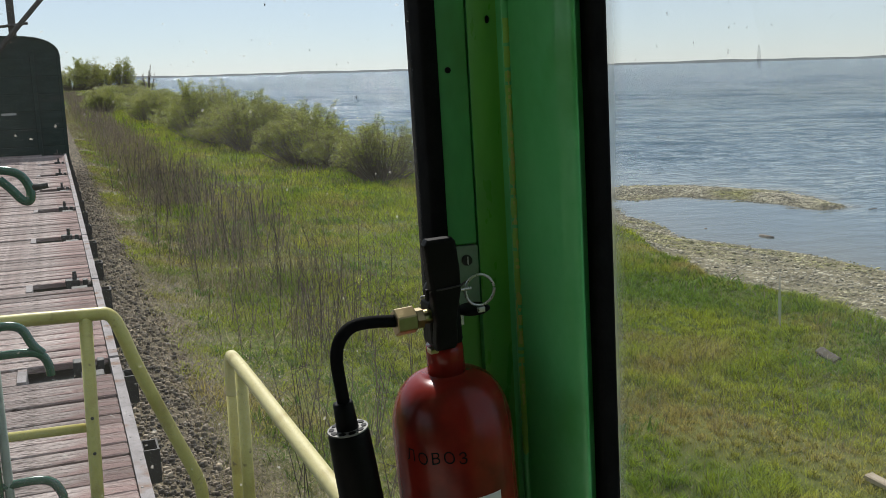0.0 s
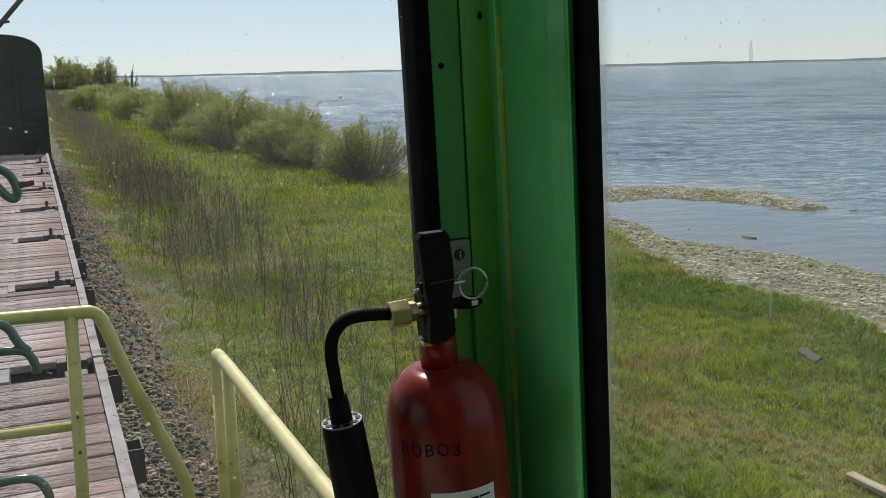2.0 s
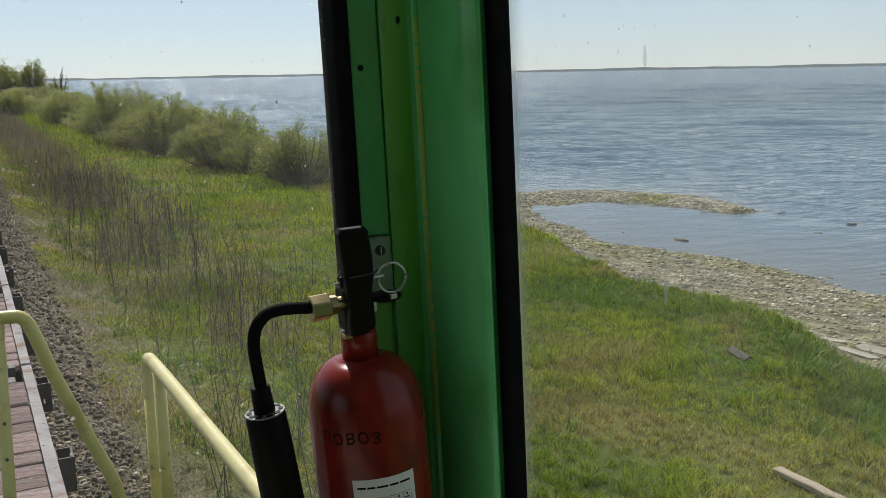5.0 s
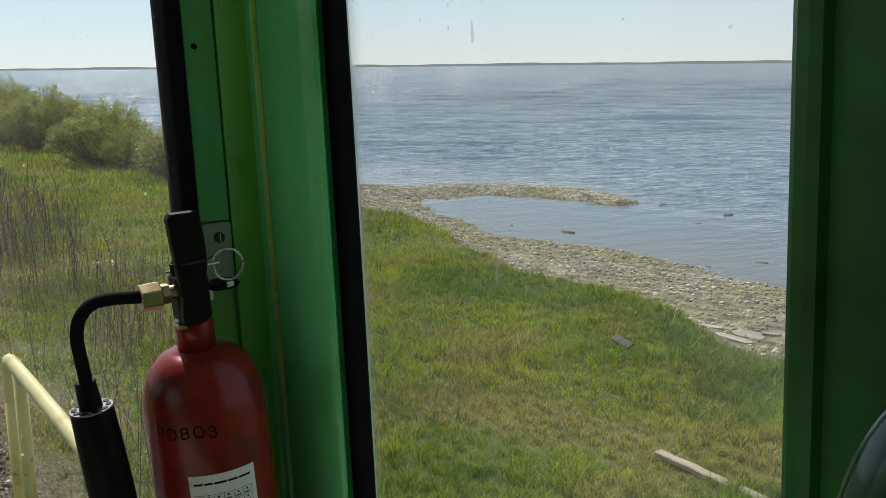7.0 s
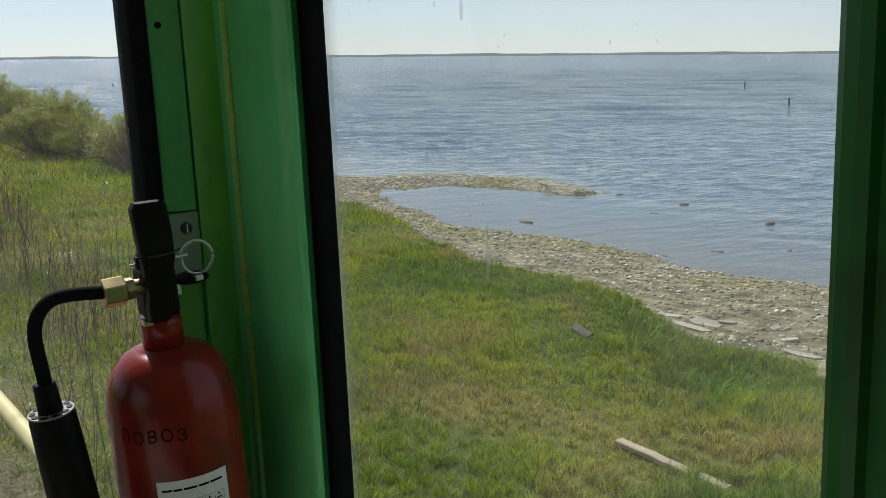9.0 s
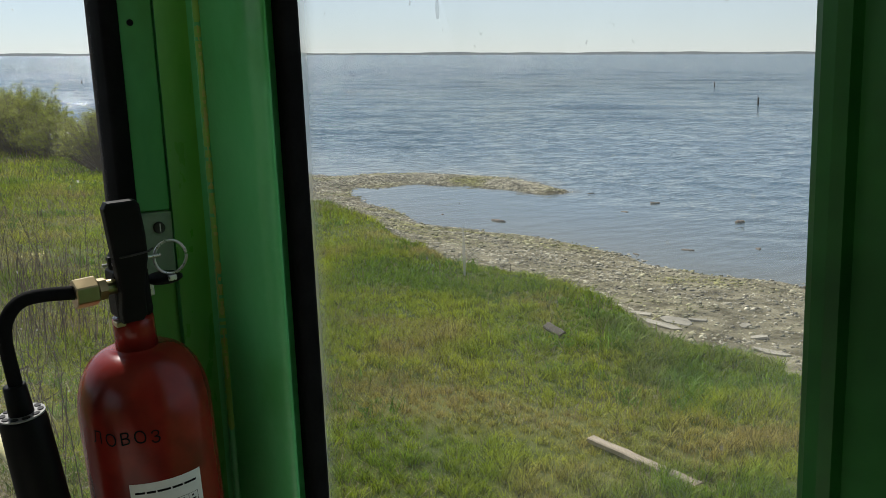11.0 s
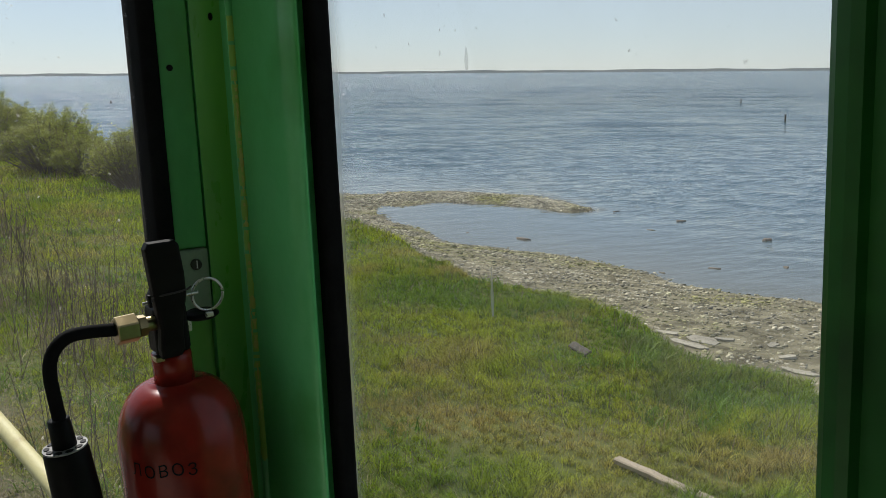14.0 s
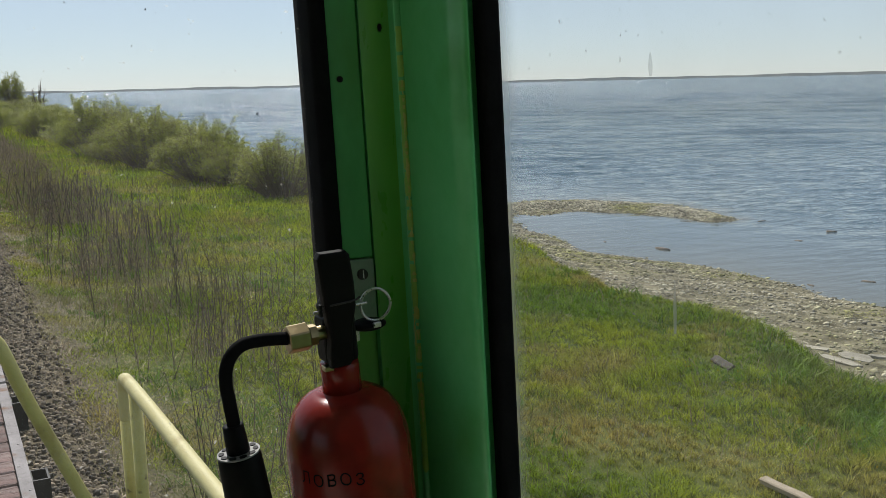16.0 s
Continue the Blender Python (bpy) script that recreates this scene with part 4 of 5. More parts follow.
def side_railing():
    t = thing("handrail", "yellow handrail along the steps beside the cab, its top rail coloured as sunlit", "handrail", (0.552, 3.62, 1.3))
    # The top rail's sunlit look comes from its paler colour.
    part("top_rail", tube(bmesh.new(), [(0.0, -0.0, 0.88), (0.0, -0.0, 1.035), (0.003, -0.06, 1.051), (0.029, -1.22, 1.05), (0.055, -2.2, 1.05)], 0.024, 14, 3), M_YELLOW_LIT, t, "pale yellow rail, sunlight put into its colour", True)
    part("post", tube(bmesh.new(), [(0.0, 0.0, 0.9), (0.0, 0.0, 0.0)], 0.0235, 14, 0), M_YELLOW, t, smooth=True)
    part("post", tube(bmesh.new(), [(0.006, -0.2, 1.045), (0.006, -0.2, 0.0)], 0.0225, 14, 0), M_YELLOW, t, smooth=True)
    part("near_post", tube(bmesh.new(), [(0.06, -2.2, 1.053), (0.06, -2.2, 0.0)], 0.0225, 14, 0), M_YELLOW, t, smooth=True)
    return t


end_railing()
side_railing()


def hose_stand():
    t = thing("hook_stand", "dark green steel stand with bent hanging hooks", "stand", (-0.26, 2.94, 1.3))
    part("post", box(bmesh.new(), -0.03, 0.03, -0.02, 0.02, 0, 2.05, 0.006), M_TEAL, t)
    part("sleeve", tube(bmesh.new(), [(0.045, 0, 0), (0.045, 0, 1.3)], 0.013, 18, 0), material("pale_grey_plastic", (0.2, 0.23, 0.19), (0.28, 0.3, 0.26), scale=6, rough=0.5), t, "pale grey plastic sleeve", True)
    part("hook", tube(bmesh.new(), [(0.02, 0, 1.855), (0.11, 0, 1.858), (0.165, 0, 1.845), (0.19, 0, 1.80), (0.186, 0, 1.762), (0.165, 0, 1.765), (0.14, 0, 1.80), (0.11, 0, 1.83)], 0.0125, 14, 3), M_TEAL, t, smooth=True)
    part("hook_tip", tube(bmesh.new(), [(0.186, 0, 1.80), (0.235, 0, 1.806)], [0.011, 0.008], 12, 0), M_DARKSTEEL, t, smooth=True)
    part("hook", tube(bmesh.new(), [(0.02, 0, 1.402), (0.085, 0, 1.414), (0.128, 0, 1.4), (0.148, 0, 1.345), (0.176, 0, 1.318)], [0.013, 0.013, 0.0135, 0.0135, 0.012], 14, 3), M_TEAL, t, smooth=True)
    for z in (0.93,):
        part("hook", tube(bmesh.new(), [(0.02, 0, z), (0.1, 0, z + 0.008), (0.16, 0, z + 0.0), (0.188, 0, z - 0.045), (0.19, 0, z - 0.085)], [0.013, 0.013, 0.0135, 0.014, 0.0125], 14, 3), M_TEAL, t, smooth=True)
    part("hook", tube(bmesh.new(), [(0.02, 0, 1.325), (0.11, 0, 1.328), (0.168, 0, 1.322), (0.188, 0, 1.285), (0.19, 0, 1.25)], 0.013, 14, 3), M_TEAL, t, smooth=True)
    return t


hose_stand()


# ---- flat wagon ----
DECK, EDGE, LEFT = 1.3, 0.31, -2.55
SECTIONS = [4.36 + 3.17 * k for k in range(8)]
wagon = thing("flat_wagon", "flat railway wagon with weathered grey-pink plank floor", "railway wagon", (-1.12, 17, 0))
bm = bmesh.new()
box(bm, LEFT + 0.02, EDGE - 0.02, 4.1, 29.9, 0.98, 1.19)
for x in (LEFT + 0.05, -1.6, -0.7, EDGE - 0.16):
    box(bm, x, x + 0.1, 4.1, 29.9, 0.75, 1.19)
for v in bm.verts:
    v.co -= Vector((-1.12, 17, 0))
part("underframe", bm, M_FRAME, wagon, "black steel underframe")
wheel_me = bpy.data.meshes.new("wheel")
bm = bmesh.new()
bmesh.ops.create_cone(bm, cap_ends=True, segments=32, radius1=0.475, radius2=0.475, depth=0.13, matrix=pose(0, 0, 0, 0, 90, 0))
bm.to_mesh(wheel_me)
bm.free()
wheel_me.materials.append(M_DARKSTEEL)
for x in (-1.88, -0.36):
    for y in (6.4, 8.2, 25.8, 27.6):
        w = new("wheel", wheel_me)
        w.parent = wagon
        w.location = (x + 1.12, y - 17, 0.475)
rivet_me = bpy.data.meshes.new("rivet")
bm = bmesh.new()
bmesh.ops.create_uvsphere(bm, u_segments=8, v_segments=5, radius=0.0085)
bmesh.ops.scale(bm, vec=(1, 1, 0.5), verts=bm.verts)
bm.to_mesh(rivet_me)
for p in rivet_me.polygons:
    p.use_smooth = True
bm.free()
rivet_me.materials.append(material("pale_rivets", (0.24, 0.22, 0.2), (0.34, 0.31, 0.29), scale=60, rough=0.7))
for s in SECTIONS:
    bm = box(bmesh.new(), EDGE - 0.068, EDGE, s + 0.02, s + 3.13, DECK - 0.11, DECK + 0.006, 0.003)
    for v in bm.verts:
        v.co -= Vector((-1.12, 17, 0))
    ep = part("edge_plate", bm, M_ZINC, wagon, "worn light steel edge plate")
    for k in range(8 if s < 12 else 0):
        rv = new("rivet", rivet_me)
        rv.parent = ep
        rv.location = (EDGE - 0.022 - 0.028 * (k % 2) + 1.12, s + 0.2 + 0.385 * k - 17, DECK + 0.006)
    for k, y in enumerate((1.35, 2.9)):
        bm = bmesh.new()
        for a, b, c, d in ((0, 0.012, -0.09, 0.09), (0.088, 0.1, -0.09, 0.09), (0.012, 0.088, -0.09, -0.078), (0.012, 0.088, 0.078, 0.09)):
            box(bm, EDGE + 0.003 + a + 1.12, EDGE + 0.003 + b + 1.12, s + y + c - 17, s + y + d - 17, DECK - 0.27, DECK - 0.06)
        part("stake_pocket", bm, M_FRAME, wagon, "black steel stake pocket")
    # sunk lashing slot at the section's end
    bm = bmesh.new()
    box(bm, -0.40 + 1.12, -0.335 + 1.12, s + 2.79 - 17, s + 3.12 - 17, DECK - 0.1, DECK + 0.008, 0.003)
    part("slot_plate", bm, M_ZINC, wagon, "worn steel plate beside a sunk slot")
    bm = bmesh.new()
    box(bm, 0.03 + 1.12, 0.19 + 1.12, s + 2.79 - 17, s + 2.93 - 17, DECK - 0.12, DECK - 0.01, 0.008)
    part("slot_block", bm, M_DARKSTEEL, wagon, "dark steel block in a sunk slot")
    bm = bmesh.new()
    box(bm, -0.02 + 1.12, 0.12 + 1.12, s + 3.02 - 17, s + 3.14 - 17, DECK - 0.12, DECK + 0.035, 0.008)
    bmesh.ops.create_cone(bm, cap_ends=True, segments=12, radius1=0.025, radius2=0.02, depth=0.12, matrix=pose(0.075 + 1.12, s + 3.08 - 17, DECK + 0.06))
    part("lashing_lug", bm, M_DARKSTEEL, wagon, "rusty dark lashing lug")
    bm = bmesh.new()
    box(bm, 0.15 + 1.12, 0.2 + 1.12, s + 3.03 - 17, s + 3.12 - 17, DECK - 0.1, DECK + 0.03, 0.006)
    part("stop_lug", bm, M_DARKSTEEL, wagon, "small rusty stop lug")


def plank_mesh(x0, x1, w, seed):
    rng = random.Random(seed)
    gap = rng.uniform(0.005, 0.016)
    bm = box(bmesh.new(), x0, x1, -w / 2 + gap, w / 2 - rng.uniform(0.002, 0.007), -0.055, 0.0, 0.006, 1)
    for v in bm.verts:
        v.co.z += rng.uniform(-0.003, 0.003)
        v.co.y += rng.uniform(-0.002, 0.002)
    me = bpy.data.meshes.new("plank")
    bm.to_mesh(me)
    bm.free()
    me.materials.append(M_WOOD)
    return me


PW = 3.1 / 17
long_planks = [plank_mesh(LEFT + 1.12, EDGE - 0.073 + 1.12, PW, k) for k in range(6)]
short_planks = [plank_mesh(LEFT + 1.12, -0.40 + 1.12, PW, 20 + k) for k in range(3)]
rng = random.Random(8)
for s in SECTIONS:
    for k in range(17):
        ob = new("plank", rng.choice(short_planks if k >= 15 else long_planks))
        ob.parent = wagon
        ob.matrix_basis = pose(0, s + 0.03 + PW * (k + 0.5) - 17, DECK + rng.uniform(-0.011, 0.004), 0, 0, rng.uniform(-0.12, 0.12))


# ---- covered wagon behind it ----
def covered_wagon():
    t = thing("covered_wagon", "black tarred covered goods wagon with a rounded roof", "railway wagon", (-1.1, 30.4, 0))
    prof = [(-1.48, 0.95), (1.48, 0.95), (1.5, 4.0)]
    for k in range(1, 14):
        a = radians(8 + 164 * k / 14)
        prof.append((1.5 * math.copysign(abs(math.cos(a)) ** 0.62, math.cos(a)), 4.0 + 0.62 * math.sin(a) ** 0.85))
    prof.append((-1.5, 4.0))
    bm = bmesh.new()
    a = [bm.verts.new((x, 0, z)) for x, z in prof]
    b = [bm.verts.new((x, 13.5, z)) for x, z in prof]
    bm.faces.new(a)
    bm.faces.new(b[::-1])
    for i in range(len(a)):
        bm.faces.new((a[i], a[(i + 1) % len(a)], b[(i + 1) % len(a)], b[i]))
    bmesh.ops.recalc_face_normals(bm, faces=bm.faces)
    part("body", bm, M_TAR, t, "black tarred body")
    for z in (1.25, 1.75, 2.25, 2.75, 3.25, 3.75):
        part("end_board", box(bmesh.new(), -1.42, 1.42, -0.022, 0.0, z - 0.24, z + 0.24, 0.008, 1), M_TAR, t)
    for x in (-0.75, 0.75):
        part("end_post", box(bmesh.new(), x - 0.06, x + 0.06, -0.09, -0.022, 0.95, 4.2, 0.01, 1), M_TAR, t)
    for x in (-1.46, 1.46):
        part("corner_angle", box(bmesh.new(), x - 0.05, x + 0.05, -0.04, -0.0, 0.95, 4.05, 0.008, 1), M_TAR, t)
    bm = bmesh.new()
    for k in range(14):
        for s in (-1, 1):
            bmesh.ops.create_uvsphere(bm, u_segments=6, v_segments=4, radius=0.02, matrix=pose(1.46 * s, -0.045, 1.1 + 0.22 * k))
    part("rivet", bm, M_TAR, t)
    bm = bmesh.new()
    tube(bm, [(x, -0.01, z) for x, z in prof[2:]], 0.03, 8, 0)
    part("roof_edge", bm, M_TAR, t, "rolled roof edge")
    part("number_bar", box(bmesh.new(), -1.1 + 0.9, -1.1 + 1.3, -0.028, -0.0225, 2.42, 2.48), material("faded_white", (0.25, 0.25, 0.24), (0.4, 0.4, 0.38), scale=20), t, "faded painted marking")
    for x in (-0.76, 0.76):
        for y in (1.6, 3.4, 10.2, 12.0):
            w = new("wheel", wheel_me)
            w.parent = t
            w.location = (x, y, 0.475)
    # raked brace and mast on the roof
    part("mast", box(bmesh.new(), 0.22, 0.42, 0.15, 0.35, 4.3, 6.6, 0.01), M_FRAME, t, "dark steel mast")
    part("brace", tube(bmesh.new(), [(-1.2, -0.17, 2.98), (2.0, -0.17, 6.6)], 0.07, 8, 0), M_FRAME, t, "raked steel brace")
    part("brace", tube(bmesh.new(), [(0.0, 0.12, 4.9), (0.75, 0.12, 5.0)], 0.04, 8, 0), M_FRAME, t)
    return t


covered_wagon()
bm = bmesh.new()
for x in (-1.88, -0.36):
    box(bm, x - 0.035, x + 0.035, -60, 400, -0.03, 0.0)
    box(bm, x - 0.01, x + 0.01, -60, 400, -0.14, -0.03)
    box(bm, x - 0.07, x + 0.07, -60, 400, -0.3, -0.14)
structure("rail_track", bm, M_DARKSTEEL, "steel rails of the single track", "rail")


# ---- plants ----
def blades(n, rng, place, height, width, lean_by, mat, name, label, category, bend=0.5, zoff=0.0, plain=False):
    """n grass blades or stalks in one mesh: bent ribbons that end in a point, or plain narrow triangles."""
    x, y, scale = place(n)
    n = len(x)
    z = ground_height(x, y) - 0.02 + zoff
    h = height * rng.uniform(0.45, 1.25, n) * scale
    d = np.hypot(x, y)
    w = width * rng.uniform(0.6, 1.4, n) * np.maximum(1, d / 11) ** 0.85
    face, dirn = rng.uniform(0, 2 * np.pi, n), rng.uniform(0, 2 * np.pi, n)
    ln = lean_by * rng.uniform(0.2, 1.2, n) * h
    sx, sy = np.cos(face) * w / 2, np.sin(face) * w / 2
    mx, my = x + np.cos(dirn) * ln * 0.35, y + np.sin(dirn) * ln * 0.35
    tip = np.stack([x + np.cos(dirn) * ln, y + np.sin(dirn) * ln, z + h * (1 - 0.15 * bend)], 1)
    low = [np.stack([x - sx, y - sy, z], 1), np.stack([x + sx, y + sy, z], 1)]
    if plain:
        v = np.stack(low + [tip], 1)
        f = np.arange(n * 3).reshape(-1, 3)
    else:
        v = np.stack(low + [np.stack([mx + sx * 0.8, my + sy * 0.8, z + h * 0.58], 1), np.stack([mx - sx * 0.8, my - sy * 0.8, z + h * 0.58], 1), tip], 1)
        base = (np.arange(n) * 5)[:, None]
        f = np.concatenate([base + np.array([c]) for c in ([0, 1, 2], [0, 2, 3], [3, 2, 4])])
    return tagged(fast_mesh(name, v.reshape(-1, 3), f, mat), label, category, kind="stuff")


NR = np.random.default_rng(5)


def spread(y0, y1, x0, inset, power=1.0):
    def place(n):
        u = NR.uniform(0, 1, n)
        y = y0 + (y1 - y0) * u ** power
        xb = np.interp(y, BANK_Y, BANK_X) + 0.13 * wobble(y * 0 + 3, y, 1.1)
        x = x0 + NR.uniform(0, 1, n) * (xb + inset - x0)
        # tufts: pull blades towards clump centres
        cell = 0.27
        cx, cy = np.floor(x / cell), np.floor(y / cell)
        hsh = np.sin(cx * 127.1 + cy * 311.7) * 43758.5
        hsh2 = np.sin(cx * 269.5 + cy * 183.3) * 43758.5
        px_, py_ = (cx + (hsh - np.floor(hsh))) * cell, (cy + (hsh2 - np.floor(hsh2))) * cell
        k = NR.uniform(0.0, 0.8, n)
        x, y = x + (px_ - x) * k, y + (py_ - y) * k
        s = (0.8 + 0.5 * wobble(x, y, 0.7) + 0.3 * wobble(x + 7, y, 2.3)) * (0.6 + 0.9 * (hsh - np.floor(hsh)))
        edge = np.clip((x - x0 - 0.3 * wobble(x, y, 1.6)) / 2.1, 0.2, 1)
        keep = NR.uniform(0, 1, n) < np.clip(-0.12 + 1.2 * edge + 0.3 * wobble(x + 3, y + 1, 1.2), 0.15, 1)
        return x[keep], y[keep], np.clip(s[keep], 0.6, 1.8) * edge[keep]
    return place


blades(330000, NR, spread(2.0, 18, 1.6, 0.25, 1.2), 0.145, 0.0075, 1.0, M_GRASS, "grass", "fresh green and dry meadow grass on the bank", "grass")
blades(150000, NR, spread(2.5, 34, 1.6, 0.25, 0.8), 0.17, 0.0085, 0.9, M_GRASS, "grass", "longer meadow grass on the bank", "grass", plain=True)
blades(25000, NR, spread(-7, 2.0, 1.6, 0.25), 0.16, 0.0095, 1.1, M_GRASS, "grass", "meadow grass on the bank beside the cab", "grass", plain=True)
blades(50000, NR, spread(90, 270, 1.4, 0.3, 1.1), 0.4, 0.012, 0.5, M_GRASS, "grass", "far meadow grass along the bank", "grass", plain=True)
blades(110000, NR, spread(28, 110, 1.4, 0.3, 1.4), 0.26, 0.009, 0.6, M_GRASS, "grass", "meadow grass further along the bank", "grass", plain=True)


def stalk_band(n, y0=13):
    y = y0 + (218 - y0) * NR.uniform(0, 1, n) ** 1.6
    mid = 3.7 + 0.004 * y + 0.5 * wobble(y, y * 0, 0.4)
    x = mid + NR.normal(0, 0.75, n) + 0.3 * NR.normal(0, 1, n)
    clump = wobble(x + 5, y, 0.9)
    keep = (x > 1.7) & (NR.uniform(0, 1, n) < np.clip(0.35 + 1.0 * clump, 0.05, 1))
    return x[keep], y[keep], np.clip(1 + 0.3 * clump, 0.5, 1.5)[keep]


def far_band(n):
    y = 30 + 180 * NR.uniform(0, 1, n) ** 1.5
    x = 3.5 + 0.004 * y + NR.normal(0, 1.0, n)
    keep = (x > 1.9) & (wobble(x, y, 0.5) + NR.normal(0, 0.5, n) > -0.3)
    return x[keep], y[keep], np.ones(keep.sum())


def weeds(n):
    y = 2.5 + 40 * NR.uniform(0, 1, n) ** 1.3
    x = 2.2 + NR.uniform(0, 1, n) * (np.interp(y, BANK_Y, BANK_X) - 2.2)
    keep = wobble(x * 1.0 + 2, y + 4, 0.6) + NR.normal(0, 0.4, n) > 0.25
    return x[keep], y[keep], np.ones(keep.sum())


blades(2600, NR, stalk_band, 0.7, 0.0065, 0.6, M_STALK, "dead_stalks", "tall grey-brown dead weed stalks beside the track", "dry weeds", 0.1)
blades(20000, NR, lambda n: stalk_band(n, 15), 0.85, 0.0058, 0.35, M_STALK, "dead_stalks", "dense band of dead weed stalks further along the track", "dry weeds", 0.1, plain=True)
blades(14000, NR, far_band, 0.55, 0.006, 0.7, M_STALK, "dead_stalks", "pinkish-brown low dead weeds far along the track", "dry weeds", 0.2, plain=True)
blades(13000, NR, weeds, 0.36, 0.0045, 0.7, M_STALK, "dry_weeds", "scattered dry brown weed stems in the grass", "dry weeds", 0.2)


def branched(name, n, rng, mat, label):
    """Tall dead weeds: a thin three-sided stem with short side twigs, in one mesh."""
    x, y, sc = stalk_band(n * 4, 7)
    ok = y < 40
    x, y, sc = x[ok][:n], y[ok][:n], sc[ok][:n]
    z = ground_height(x, y)
    segs = []
    for i in range(len(x)):
        h = rng.uniform(0.6, 1.25) * sc[i]
        p = np.array([x[i], y[i], z[i] - 0.02])
        q = p + np.array([rng.normal(0, 0.16), rng.normal(0, 0.16), 1]) * h
        r = 0.0058 * max(1, math.hypot(x[i], y[i]) / 14)
        segs.append((p, q, r, r * 0.6))
        for _ in range(rng.integers(2, 6)):
            a = p + (q - p) * rng.uniform(0.45, 0.97)
            b = a + np.array([rng.normal(0, 0.12), rng.normal(0, 0.12), rng.uniform(0.04, 0.2)])
            segs.append((a, b, r * 0.6, r * 0.35))
    P, Q = np.array([g_[0] for g_ in segs]), np.array([g_[1] for g_ in segs])
    R0, R1 = np.array([g_[2] for g_ in segs]), np.array([g_[3] for g_ in segs])
    d = (Q - P) / np.linalg.norm(Q - P, axis=1)[:, None]
    a = np.cross(d, np.array([0.83, 0.41, 0.37]))
    a /= np.linalg.norm(a, axis=1)[:, None]
    b = np.cross(d, a)
    vs = [c + (a * math.cos(w) + b * math.sin(w)) * rr[:, None] for c, rr in ((P, R0), (Q, R1)) for w in (0, 2.1, 4.2)]
    v = np.stack(vs, 1)
    base = (np.arange(len(P)) * 6)[:, None]
    f = np.concatenate([base + np.array([[j, (j + 1) % 3, 3 + (j + 1) % 3, 3 + j]]) for j in range(3)])
    return tagged(fast_mesh(name, v.reshape(-1, 3), f, mat), label, "dry weeds", kind="stuff")


branched("dead_stalks", 1100, NR, M_STEM, "branching dead weed stalks beside the track")
MOSS_RNG = np.random.default_rng(77)


def low_growth(n):
    """Patchy low green growth between the ballast and the dead stalks."""
    y = 4.5 + 62 * MOSS_RNG.uniform(0, 1, n) ** 1.5
    x = 1.2 + MOSS_RNG.beta(1.4, 1.5, n) * 2.1
    patch = wobble(x * 1.3 + 9, y * 0.8, 0.9) + 0.6 * wobble(x + 2, y, 3.1)
    keep = patch + MOSS_RNG.normal(0, 0.25, n) > -0.2 + 0.9 * np.clip(1.55 - x, 0, 1)
    return x[keep], y[keep], np.clip(0.7 + 0.8 * patch, 0.5, 1.6)[keep]


blades(95000, MOSS_RNG, low_growth, 0.085, 0.013, 1.1, M_GRASS, "low_growth", "low patchy green growth on the gravel verge", "grass", plain=True)


def verge(n):
    y = 3 + 130 * NR.uniform(0, 1, n) ** 1.9
    x = 1.15 + NR.beta(1.2, 1.9, n) * 4.2
    keep = wobble(x * 1.2 + 1, y + 9, 0.7) + NR.normal(0, 0.4, n) > -0.1
    return x[keep], y[keep], np.clip(0.8 + 0.5 * wobble(x, y, 1.1), 0.4, 1.5)[keep]


blades(80000, NR, verge, 0.2, 0.0065, 1.2, M_DRY, "dry_grass", "olive-brown last year's grass along the track", "dry grass", 0.4, plain=True)


def old_meadow(n):
    y = 9 + 75 * NR.uniform(0, 1, n) ** 1.3
    x = 2.2 + NR.beta(1.1, 1.6, n) * (np.interp(y, BANK_Y, BANK_X) - 2.4)
    keep = wobble(x * 0.9 + 6, y * 0.8, 0.55) + 0.5 * wobble(x, y, 1.9) + NR.normal(0, 0.3, n) > 0.05
    return x[keep], y[keep], np.clip(0.9 + 0.4 * wobble(x, y, 1.3), 0.5, 1.4)[keep]


blades(60000, NR, old_meadow, 0.3, 0.0055, 0.9, M_DRY, "dry_grass", "last year's tan stems standing among the green", "dry grass", 0.4, plain=True)


def clumps(n):
    m = n // 16
    cy = 2.5 + 38 * NR.uniform(0, 1, m) ** 1.4
    cx = 1.8 + NR.uniform(0, 1, m) * (np.interp(cy, BANK_Y, BANK_X) - 1.8)
    ok = wobble(cx + 11, cy, 0.5) + 0.5 * wobble(cx, cy + 5, 1.7) > 0.05
    lush = NR.uniform(0, 1, m) < 0.1                     # a rank green hollow below the lip of the bank
    along = NR.uniform(0, 1, m)
    cx = np.where(lush, 9.3 + 2.3 * along + NR.normal(0, 0.28, m), cx)
    cy = np.where(lush, 6.8 + 3.8 * along + NR.normal(0, 0.3, m), cy)
    ok = ok | lush
    cx, cy, k = np.repeat(cx[ok], 16), np.repeat(cy[ok], 16), np.repeat(NR.uniform(0.5, 1.4, ok.sum()), 16)
    return cx + NR.normal(0, 0.055, len(cx)) * k, cy + NR.normal(0, 0.055, len(cx)) * k, k


blades(60000, NR, clumps, 0.17, 0.013, 1.2, M_WEED, "leafy_weeds", "dark green leafy weed clumps in the grass", "weeds", 0.9)


def litter(n):
    y = 3.5 + 32 * NR.uniform(0, 1, n) ** 1.5
    return 0.95 + NR.beta(1.4, 2.0, n) * 4.2, y, np.ones(n)


blades(16000, NR, litter, 0.1, 0.006, 3.2, M_STRAW, "dry_litter", "dry stems and litter beside the ballast", "litter", 0.9)


